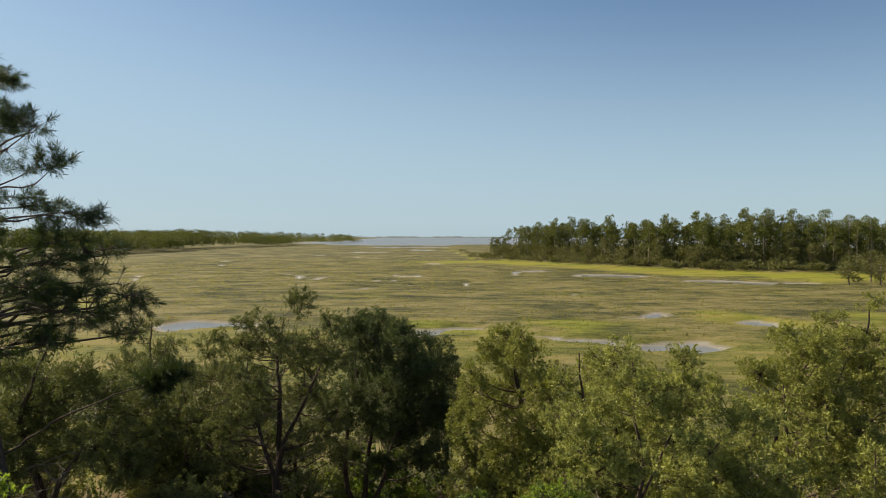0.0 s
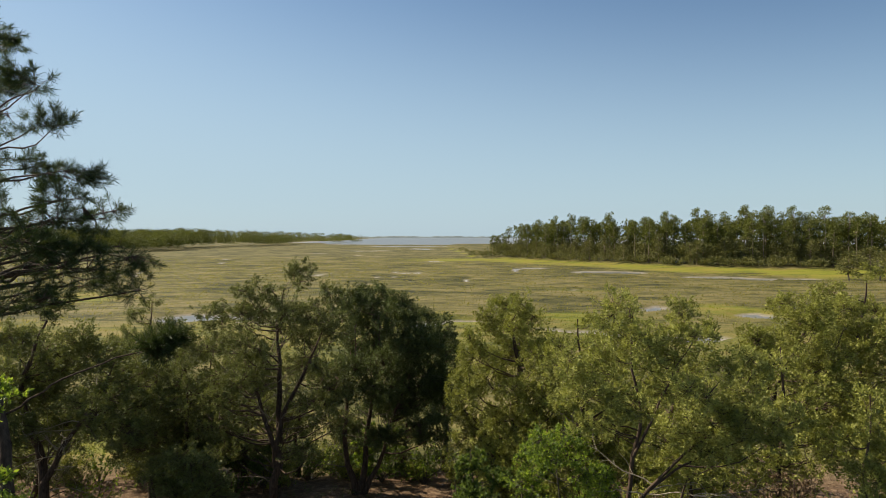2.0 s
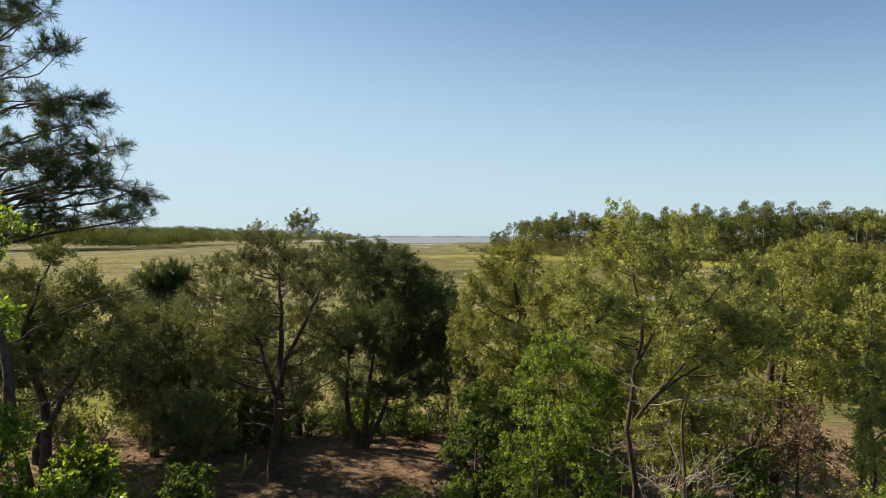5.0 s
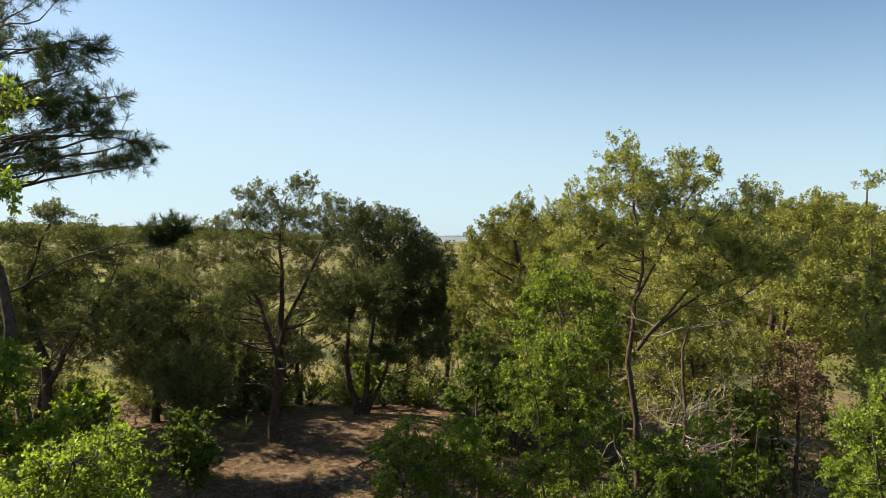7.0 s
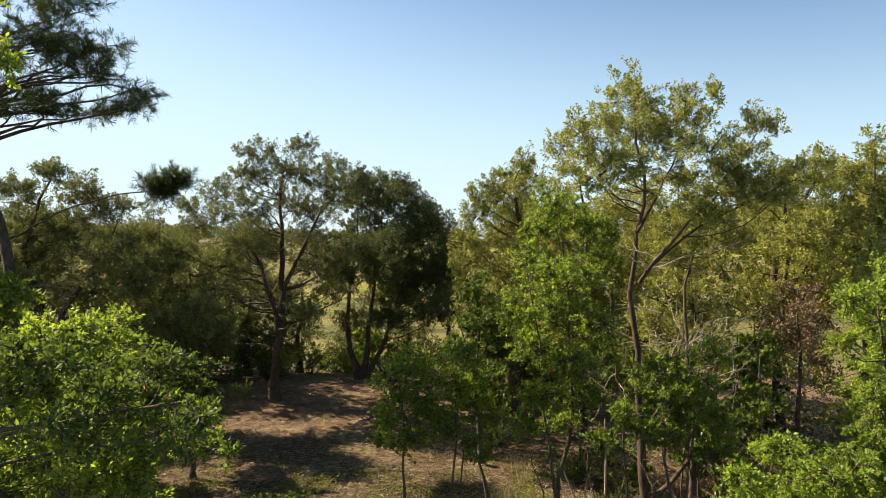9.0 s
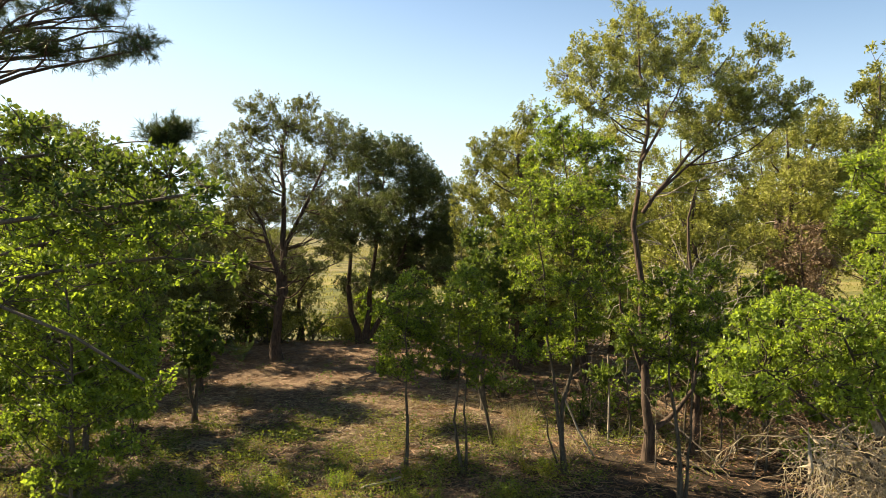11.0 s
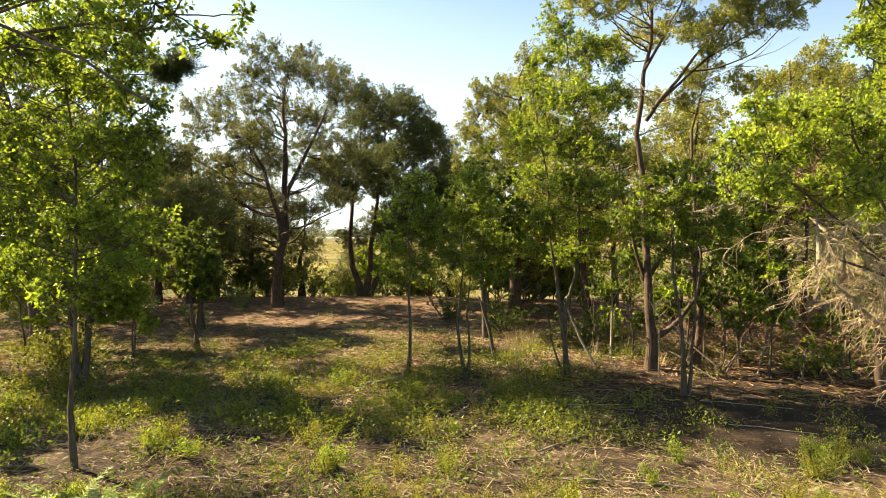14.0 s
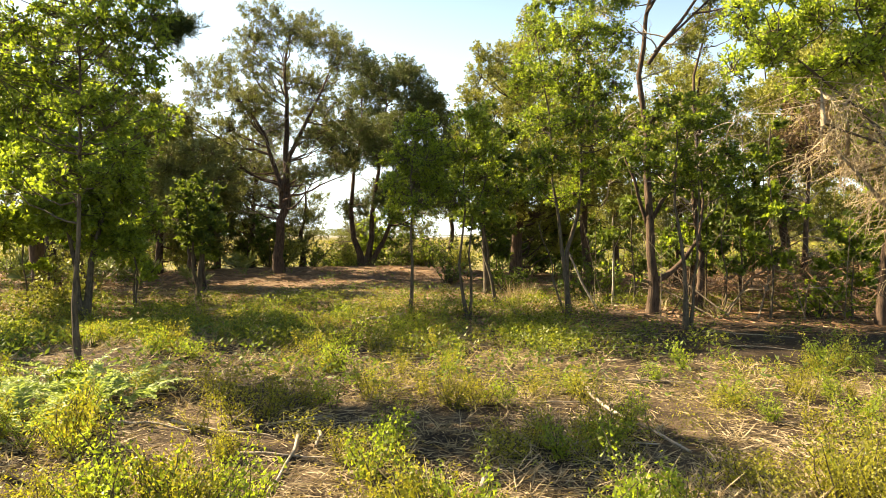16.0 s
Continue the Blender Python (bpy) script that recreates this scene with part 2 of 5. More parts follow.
def blades(rg, pos, way, length, width, bend=0.1):
    """Pointed leaves or needles: one kite-shaped quad each."""
    n = len(pos)
    way = unit(way)
    side = unit(np.cross(way, rg.normal(size=(n, 3))))
    up = np.cross(side, way)
    length, width = np.broadcast_to(length, n)[:, None], np.broadcast_to(width, n)[:, None]
    mid = pos + way * length * 0.45 + up * length * bend
    v = np.stack([pos, mid + side * width / 2, pos + way * length, mid - side * width / 2], 1)
    return v.reshape(-1, 3), np.arange(4 * n).reshape(n, 4)


def slips(rg, pos, way, length, width):
    """Small scale-like leaves: one triangle each."""
    n = len(pos)
    way = unit(way)
    side = unit(np.cross(way, rg.normal(size=(n, 3)))) * np.broadcast_to(width, n)[:, None] / 2
    tip = way * np.broadcast_to(length, n)[:, None]
    v = np.stack([pos - side + 0.15 * tip * rg.uniform(-1, 1, (n, 1)), pos + side, pos + tip], 1)
    return v.reshape(-1, 3), np.arange(3 * n).reshape(n, 3)


def part(name, me, parent, label=""):
    ob = new(name, me)
    ob.parent = parent
    if label:
        tagged(ob, label)
    return ob


def empty(name, at, label, category, group=""):
    ob = new(name)
    ob.empty_display_size = 0.3
    ob.location = at
    return tagged(ob, label, category, group)


def bough(rg, start, way, length, rise, wiggle, k=6):
    """Points of a branch that bends up (rise > 0) or droops."""
    p, d, pts = np.array(start, float), unit(np.array(way, float)), [np.array(start, float)]
    for _ in range(k - 1):
        d = unit(d + np.array([0, 0, rise / k]) + rg.normal(0, wiggle, 3))
        p = p + d * length / (k - 1)
        pts.append(p.copy())
    return np.array(pts)


def smooth_line(rg, pts, k, wiggle):
    """A rounded line through the points given, with small bends."""
    pts = np.asarray(pts, float)
    s = np.concatenate([[0], np.cumsum(np.linalg.norm(np.diff(pts, axis=0), axis=1))])
    t = np.linspace(0, s[-1], k)
    q = np.stack([np.interp(t, s, pts[:, c]) for c in range(3)], -1)
    for _ in range(2):
        q[1:-1] = 0.25 * q[:-2] + 0.5 * q[1:-1] + 0.25 * q[2:]
    f, ph = np.linspace(0, 1, k)[:, None], rg.uniform(0, 6.28, 6)
    sway = np.hstack([np.sin(7 * f + ph[0]) + 0.6 * np.sin(15 * f + ph[1]), np.sin(8 * f + ph[2]) + 0.6 * np.sin(17 * f + ph[3]), 0 * f])
    q += 0.014 * s[-1] * sway * np.minimum(1, 4 * f) * np.minimum(1, 4 * (1 - f))
    q[1:-1] += rg.normal(0, wiggle, (k - 2, 3)) * np.array([1, 1, 0.3])
    return q


def grown(name, x, y, label, seed, kind, leaf, bark, lobes, stems, per=6.0, size=1.0, dead=0, group="", category="tree", rise=0.45, twig=1.0, dead_from=0.12, airy=False, leaves=1.0, dead_mat=None):
    """A whole tree. stems: (points, radius at the foot) of each trunk or fork; lobes: the masses of its crown, each dx, dy, z, half width, half height
    from the foot. Limbs reach from the stems into every mass, twigs from the limbs, and leaves sit on the twigs."""
    rg = np.random.default_rng(seed)
    root = empty(name, (x, y, gz(x, y) - 0.05), label, category, group)
    S, SR, SI = [], [], []
    for i, (pts, r0) in enumerate(stems):
        ln = float(np.linalg.norm(np.diff(np.asarray(pts, float), axis=0), axis=1).sum())
        k = max(8, int(ln * 1.6))
        q = smooth_line(rg, pts, k, 0.012 + 0.12 * r0)
        t = np.linspace(0, 1, k)
        rad = np.maximum(r0 * (1 - 0.86 * t ** 0.9), 0.012)
        if pts[0][2] < 0.3:
            rad[0] *= 1.45
            rad[1] *= 1.1
        tb = Tubes()
        tb.add(q, rad, 9 if r0 > 0.1 else 6)
        part("trunk" if pts[0][2] < 0.3 else "fork", tb.mesh("trunk", bark), root)
        f = np.linspace(0, 1, 60)
        S.append(np.stack([np.interp(f, t, q[:, c]) for c in range(3)], -1))
        SR.append(np.interp(f, t, rad))
    S, SR = np.concatenate(S), np.concatenate(SR)
    P, D = [], []
    for li, (cx, cy, cz, rw, rh) in enumerate(lobes):
        c = np.array([cx, cy, cz])
        n = max(5, int(per * 4.19 * (rw * rw + 2 * rw * rh)))
        d = unit(rg.normal(0, 1, (n, 3)) + np.array([0, 0, 0.15]))
        ph = rg.uniform(0, 6.28, 6)
        lump = 1 + 0.16 * np.sin(4.1 * d[:, 0] + ph[0]) * np.sin(3.7 * d[:, 1] + ph[1]) + 0.13 * np.sin(5.5 * d[:, 2] + ph[2] + 2 * d[:, 0])
        far = rg.uniform(0.12, 1, n) ** 0.5 * lump * (rg.uniform(0.75, 1.12, n) if airy else 1.0)
        tips = c + d * far[:, None] * np.array([rw, rw, rh])
        tips[:, 2] = np.maximum(tips[:, 2], 0.25)
        m = max(1, int(round(n / (24 if kind != "needle" else 16))))
        heads = c + (tips[rg.permutation(n)[:m]] - c) * 0.55
        mine = np.argmin(((tips[:, None] - heads[None]) ** 2).sum(-1), axis=1)
        for h in range(m):
            tip = heads[h]
            hd = np.hypot(S[:, 0] - tip[0], S[:, 1] - tip[1])
            cost = np.linalg.norm(S - tip, axis=1) + 0.9 * np.abs(S[:, 2] - (tip[2] - rise * hd)) + 4.0 * (S[:, 2] < 0.14 * cz)
            k = int(np.argmin(cost))
            start, ln = S[k], float(np.linalg.norm(tip - S[k]))
            bend = np.array([0, 0, (0.03 if kind == "needle" else -0.12) * ln * rg.uniform(0.2, 1.4)]) + rg.normal(0, 0.06 * ln, 3)
            t = np.linspace(0, 1, 7)[:, None]
            pts = start + (tip - start) * t + bend * np.sin(np.pi * t) + rg.normal(0, 0.018 * ln, (7, 3)) * np.sin(np.pi * t)
            r = min(SR[k] * 0.62, 0.008 + 0.013 * ln) * twig
            tb = Tubes()
            tb.add(pts, np.linspace(r, max(0.3 * r, 0.005), 7), 5)
            fine = np.stack([np.interp(np.linspace(0.35, 1, 12), t[:, 0], pts[:, a]) for a in range(3)], -1)
            for q in tips[mine == h]:
                j = fine[int(np.argmin(np.linalg.norm(fine - q, axis=1) + 0.35 * np.linspace(0, 1, 12)[::-1]))]
                mid = (j + q) / 2 + rg.normal(0, 0.09 * np.linalg.norm(q - j), 3) + np.array([0, 0, -0.05 * np.linalg.norm(q - j)])
                if kind == "leaf" and size < 1.2:
                    tb.add([j, mid, q], (max(r * 0.3, 0.006) * twig, 0.006 * twig, 0.003), 3)
                else:
                    tb.add([j, q], (max(r * 0.3, 0.006) * twig, 0.004), 3)
                way = unit(q - mid)
                P.append(q)
                D.append(way)
                if kind == "leaf":
                    for w in (0.3, 0.65):
                        P.append(mid + (q - mid) * w + rg.normal(0, 0.02, 3))
                        D.append(way)
                elif kind == "cedar" and (not airy or rg.uniform() < 0.5):
                    P.append(mid * 0.45 + q * 0.55 + rg.normal(0, 0.06, 3))
                    D.append(way)
                elif kind == "needle" and np.linalg.norm(q - j) > 0.5:
                    P.append(mid * 0.3 + q * 0.7)
                    D.append(way)
            part("limb", tb.mesh("limb", bark), root)
    for i in range(dead):
        top = max(l[2] for l in lobes)
        pick = np.flatnonzero((S[:, 2] > dead_from * top) & (S[:, 2] < 0.62 * top))
        k = int(pick[rg.integers(len(pick))])
        a, ln = i * 2.4 + rg.uniform(-0.6, 0.6), rg.uniform(0.08, 0.24) * top
        pts = bough(rg, S[k], (math.cos(a), math.sin(a), rg.uniform(0.0, 0.7)), ln, rg.uniform(-0.3, 0.5), 0.2, 8)
        tb = Tubes()
        tb.add(pts, np.linspace(min(0.024, SR[k] * 0.45), 0.005, 8), 5)
        for j in range(8):
            q = pts[rg.integers(2, 8)]
            tb.add(bough(rg, q, pts[-1] - pts[0] + rg.normal(0, 0.8, 3), ln * rg.uniform(0.2, 0.5), -0.1, 0.25, 5), np.linspace(0.009, 0.003, 5), 3)
        part("dead_limb", tb.mesh("dead_limb", dead_mat or DEAD_LIMB), root, "bare grey dead limb")
    V, F = foliage(rg, kind, np.array(P), unit(np.array(D)), leaves, size)
    part("crown", quick_mesh("crown", V, F, leaf), root)
    return root


SHAPES = {"round": lambda s: math.sin(math.pi * min(0.93, 0.2 + 0.74 * s)) ** 0.7, "cone": lambda s: (1 - s) ** 0.8 * min(1, 0.6 + 1.6 * s) + 0.08}


def wild(name, x, y, height, radius, base, kind, leaf, bark, label, seed, shape="round", trunk=0.2, stems=1, lumps=11, **more):
    """A tree of no special form: its crown masses are strewn round the trunk."""
    rg = np.random.default_rng(seed)
    masses = []
    for i in range(lumps):
        s = (i + rg.uniform(0.2, 0.8)) / lumps
        z, reach, a = base + (height - base) * s, radius * SHAPES[shape](s), i * 2.4 + rg.uniform(-0.4, 0.4)
        w = max(0.16 * radius, reach * rg.uniform(0.42, 0.6))
        out = max(0.0, reach - w) * rg.uniform(0.7, 1.1)
        h = min(w * rg.uniform(0.55, 0.75), height - z + 0.1)
        masses.append((out * math.cos(a), out * math.sin(a), z, w, max(h, 0.12 * radius)))
    lines = []
    for i in range(stems):
        a = i * 2 * math.pi / stems + rg.uniform(0, 2)
        lean = radius * (0.08 if stems == 1 else 0.45)
        lines.append(([(0.06 * i, 0, 0), (0.3 * lean * math.cos(a), 0.3 * lean * math.sin(a), 0.4 * height), (lean * math.cos(a), lean * math.sin(a), height * (0.97 - 0.12 * i))], trunk * (1 - 0.2 * i)))
    return grown(name, x, y, label, seed, kind, leaf, bark, masses, lines, **more)


def foliage(rg, kind, P, D, density, size):
    n = len(P)
    if kind == "cedar":          # feathery pointed sprays that turn up
        m = max(6, int(21 * density))
        idx = np.repeat(np.arange(n), m)
        axis = unit(D * 0.55 + np.array([0, 0, 0.6]) + rg.normal(0, 0.3, (n, 3)))[idx]
        ln = rg.uniform(0.2, 0.38, n)[idx] * size ** 0.5
        t = rg.uniform(0, 1, n * m)
        side = unit(np.cross(axis, rg.normal(0, 1, (n * m, 3))))
        rr = 0.46 * ln * (1.02 - t) ** 0.6 * rg.uniform(0.2, 1, n * m)
        pos = P[idx] + axis * ((t - 0.45) * ln)[:, None] + side * rr[:, None]
        way = axis * 0.7 + side * 0.8 + rg.normal(0, 0.35, (n * m, 3))
        return slips(rg, pos, way, rg.uniform(0.05, 0.1, n * m) * size ** 0.4, rg.uniform(0.04, 0.064, n * m) * (size / density) ** 0.4)
    if kind == "needle":         # round tufts of long needles
        m = max(8, int(34 * density))
        idx = np.repeat(np.arange(n), m)
        pos = P[idx] + D[idx] * rg.uniform(-0.16, 0.08, (n * m, 1)) * size
        way = unit(D[idx] * 0.6 + rg.normal(0, 0.6, (n * m, 3)) + np.array([0, 0, 0.12]))
        return blades(rg, pos, way, rg.uniform(0.17, 0.3, n * m) * size, np.full(n * m, 0.015 * size), 0.03)
    m = max(3, int(8 * density))  # broad leaves in loose rosettes
    idx = np.repeat(np.arange(n), m)
    side = unit(np.cross(D[idx], rg.normal(0, 1, (n * m, 3))))
    way = unit(D[idx] * rg.uniform(0.1, 1.0, (n * m, 1)) + side + rg.normal(0, 0.55, (n * m, 3)) + np.array([0, 0, 0.05]))
    ln = rg.uniform(0.045, 0.09, n * m) * size
    pos = P[idx] + side * 0.012 + D[idx] * rg.uniform(-0.05, 0.05, (n * m, 1)) * size
    if size > 1.2:
        return slips(rg, pos, way, ln, ln * rg.uniform(0.6, 0.85, n * m))
    return blades(rg, pos, way, ln, ln * rg.uniform(0.46, 0.64, n * m), 0.07)


# ---- ground: one sheet to the horizon ----
def ground_material():
    m, n, links = material("ground")
    geo = n.new("ShaderNodeNewGeometry")
    pos = geo.outputs["Position"]
    sep = n.new("ShaderNodeSeparateXYZ")
    links.new(pos, sep.inputs[0])
    px, py, pz = sep.outputs
    n1, n2 = noise_tex(n, links, pos, 0.35, 5), noise_tex(n, links, pos, 3.0, 6, 0.65)
    n3 = noise_tex(n, links, pos, 26.0, 6, 0.78)
    n4 = noise_tex(n, links, pos, 0.03, 4)
    # forest floor: litter, humus, dry straw
    f = math_node(n, links, "ADD", math_node(n, links, "MULTIPLY", n2, 0.55), math_node(n, links, "MULTIPLY", n3, 0.5))
    # near-black stops: dark humus, deepened to hold tree shade as well
    humus_and_shade = ramp(n, links, f, [(0.36, (0.014, 0.01, 0.007)), (0.54, (0.042, 0.029, 0.019)), (0.7, (0.11, 0.078, 0.048))])
    litter = ramp(n, links, f, [(0.36, (0.032, 0.021, 0.013)), (0.53, (0.12, 0.083, 0.05)), (0.68, (0.36, 0.28, 0.185))])
    spots = noise_tex(n, links, pos, 0.62, 6, 0.65)
    # mask that paints the right-hand trees' shade into the floor colour
    right_shade = n.new("ShaderNodeAttribute")
    right_shade.attribute_name = "right_shade"
    litter = mix_col(n, links, math_node(n, links, "MULTIPLY", math_node(n, links, "SUBTRACT", spots, 0.49), 7.0, True), humus_and_shade, litter)
    litter = mix_col(n, links, right_shade.outputs["Fac"], litter, humus_and_shade)
    straw = ramp(n, links, f, [(0.34, (0.045, 0.025, 0.015)), (0.54, (0.165, 0.104, 0.062)), (0.7, (0.4, 0.29, 0.18))])
    far = math_node(n, links, "ADD", math_node(n, links, "MULTIPLY", py, 0.09), math_node(n, links, "MULTIPLY", n1, 1.6))
    far = math_node(n, links, "SUBTRACT", far, 2.1, True)
    floor_col = mix_col(n, links, far, litter, straw)
    # marsh: olive-brown grass, yellow-green belts, grey mud low down
    g = math_node(n, links, "ADD", math_node(n, links, "MULTIPLY", n4, 0.6), math_node(n, links, "MULTIPLY", n2, 0.45))
    band = n.new("ShaderNodeMapping")
    band.inputs["Scale"].default_value = (0.42, 1.0, 1.0)
    links.new(pos, band.inputs[0])
    n5, n6 = noise_tex(n, links, band.outputs[0], 0.16, 6, 0.7), noise_tex(n, links, band.outputs[0], 0.9, 4, 0.7)
    g = math_node(n, links, "ADD", math_node(n, links, "MULTIPLY", g, 0.45), math_node(n, links, "ADD", math_node(n, links, "MULTIPLY", n5, 0.62), math_node(n, links, "MULTIPLY", n6, 0.36)))
    grass = ramp(n, links, g, [(0.62, (0.022, 0.024, 0.009)), (0.69, (0.07, 0.066, 0.021)), (0.75, (0.125, 0.106, 0.037)), (0.82, (0.18, 0.148, 0.065))])
    green = ramp(n, links, g, [(0.6, (0.09, 0.1, 0.014)), (0.72, (0.18, 0.185, 0.018)), (0.8, (0.21, 0.165, 0.03))])
    att = n.new("ShaderNodeAttribute")
    att.attribute_name = "belt"
    marsh = mix_col(n, links, att.outputs["Fac"], grass, green)
    mud_at = math_node(n, links, "MULTIPLY", math_node(n, links, "ADD", pz, 1.2), -4.0, True)
    mud = ramp(n, links, n2, [(0.3, (0.17, 0.15, 0.122)), (0.7, (0.3, 0.27, 0.225))])
    marsh = mix_col(n, links, mud_at, marsh, mud)
    shore = n.new("ShaderNodeAttribute")
    shore.attribute_name = "shore"
    col = mix_col(n, links, shore.outputs["Fac"], floor_col, marsh)
    p = n.new("ShaderNodeBsdfPrincipled")
    links.new(col, p.inputs["Base Color"])
    p.inputs["Roughness"].default_value = 0.92
    p.inputs["Specular IOR Level"].default_value = 0.15
    h = math_node(n, links, "ADD", math_node(n, links, "MULTIPLY", n2, 0.5), n3)
    links.new(bump(n, links, h, 0.9, 0.06), p.inputs["Normal"])
    out = n.new("ShaderNodeOutputMaterial")
    links.new(p.outputs[0], out.inputs[0])
    return m


def belt_mask(x, y):
    """Where the bright yellow-green cordgrass grows: along the near shore, round pans and before the island."""
    near = (1 - smooth(84, 106, y + 9 * waves(x, y, 21, 40))) * (0.1 + 0.25 * smooth(60, 80, y + 12 * waves(x, y, 24, 40)))
    isle = smooth(-62, -40, y - isle_front(x) - 10 * waves(x, y, 22, 45)) * smooth(0, 28, x + 0.08 * (y - 300)) * (1 - smooth(-6, 2, y - isle_front(x)))
    w = (1 - smooth(6, 26, np.abs(y - isle_front(np.maximum(x, 20)) + 34))) * smooth(-30, 5, x)
    patch = smooth(0.25, 0.7, waves(x, y, 23, 60)) * (1 - smooth(120, 175, y)) * 0.7
    broken = smooth(-0.75, -0.1, waves(x * 0.5, y, 25, 24))
    return np.clip(np.maximum(np.maximum(near, patch), np.maximum(isle, w) * broken), 0, 1)


def build_ground():
    ys = [-130.0, -90, -60, -40, -25]
    y = -16.0
    while y < 4700:
        ys.append(y)
        y += 0.55 if y < 34 else 0.55 + (y - 34) * 0.0165
    ys = np.array(ys)
    u = np.linspace(-1, 1, 151)
    u = np.sign(u) * np.abs(u) ** 1.25
    half = 55 + 1.15 * np.maximum(ys, 0)
    X, Y = u[None, :] * half[:, None], np.repeat(ys[:, None], len(u), 1)
    Z = ground_z(X, Y)
    Z = np.where(Y < -14, 0.0, Z)
    v = np.stack([X, Y, Z], -1).reshape(-1, 3)
    i, j = np.meshgrid(np.arange(len(ys) - 1), np.arange(len(u) - 1), indexing="ij")
    c = len(u)
    f = np.stack([i * c + j, i * c + j + 1, (i + 1) * c + j + 1, (i + 1) * c + j], -1).reshape(-1, 4)
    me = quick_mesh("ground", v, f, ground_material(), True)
    a = me.attributes.new("belt", "FLOAT", "POINT")
    a.data.foreach_set("value", belt_mask(X, Y).ravel().astype(np.float32))
    c = me.attributes.new("right_shade", "FLOAT", "POINT")    # shade under the right-hand trees, painted into the litter colour
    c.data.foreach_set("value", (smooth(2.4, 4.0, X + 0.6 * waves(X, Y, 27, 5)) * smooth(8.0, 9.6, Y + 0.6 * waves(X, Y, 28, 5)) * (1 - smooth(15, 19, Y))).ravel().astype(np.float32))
    b = me.attributes.new("shore", "FLOAT", "POINT")
    b.data.foreach_set("value", smooth(SHORE - 3, SHORE + 3, Y + 1.5 * waves(X, Y, 4, 14)).ravel().astype(np.float32))
    tagged(new("ground", me), "leaf-littered woodland floor running out into a tidal marsh", "ground", kind="structure")


build_ground()

# ---- water: tide pools, creeks and the sound beyond ----
m, n, links = material("tidal water")
p = n.new("ShaderNodeBsdfPrincipled")
geo = n.new("ShaderNodeNewGeometry")
links.new(ramp(n, links, noise_tex(n, links, geo.outputs["Position"], 0.05, 3), [(0.3, (0.1, 0.1, 0.09)), (0.7, (0.19, 0.17, 0.14))]), p.inputs["Base Color"])
p.inputs["Roughness"].default_value = 0.3
links.new(bump(n, links, noise_tex(n, links, geo.outputs["Position"], 1.3, 4), 0.25, 0.05), p.inputs["Normal"])
links.new(p.outputs[0], n.new("ShaderNodeOutputMaterial").inputs[0])
WATER = m
wy = np.array([40, 120, 300, 700, 1500, 3000, 4800.0])
wv = np.array([[s * (90 + 1.12 * yy), yy, -1.5] for yy in wy for s in (-1, -0.33, 0.33, 1)])
wf = np.array([[4 * i + j, 4 * i + j + 1, 4 * i + j + 5, 4 * i + j + 4] for i in range(len(wy) - 1) for j in range(3)])
tagged(new("water", quick_mesh("water", wv, wf, WATER)), "calm grey-blue tidal water in marsh pools and the open sound", "water", kind="structure")


# ---- far land across the sound ----
def far_shore():
    rg = np.random.default_rng(77)
    xs = np.linspace(-2600, 2600, 420)
    top = 5 + 5.5 * np.abs(waves(xs, 0 * xs, 31, 700)) + 2.0 * waves(xs, 0 * xs, 32, 60) + rg.uniform(0, 1.2, len(xs))
    v, c = [], len(xs)
    for dy, k in ((0, 0.0), (25, 0.75), (60, 1.0), (200, 0.9)):
        v.append(np.stack([xs, 3900 + dy + 120 * np.sin(xs / 500), -2 + k * (top + 2)], -1))
    i, j = np.meshgrid(np.arange(3), np.arange(c - 1), indexing="ij")
    f = np.stack([i * c + j, i * c + j + 1, (i + 1) * c + j + 1, (i + 1) * c + j], -1).reshape(-1, 4)
    m, n, links = material("haze-tinted wooded shore")
    p = n.new("ShaderNodeBsdfPrincipled")
    geo = n.new("ShaderNodeNewGeometry")
    # grey-blue stops: the haze of the distance is mixed into the colour
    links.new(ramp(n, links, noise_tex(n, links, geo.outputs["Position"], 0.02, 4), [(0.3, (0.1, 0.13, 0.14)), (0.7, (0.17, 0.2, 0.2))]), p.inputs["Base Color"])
    p.inputs["Roughness"].default_value = 1
    links.new(p.outputs[0], n.new("ShaderNodeOutputMaterial").inputs[0])
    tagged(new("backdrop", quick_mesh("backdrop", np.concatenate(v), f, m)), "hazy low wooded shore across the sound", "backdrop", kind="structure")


far_shore()


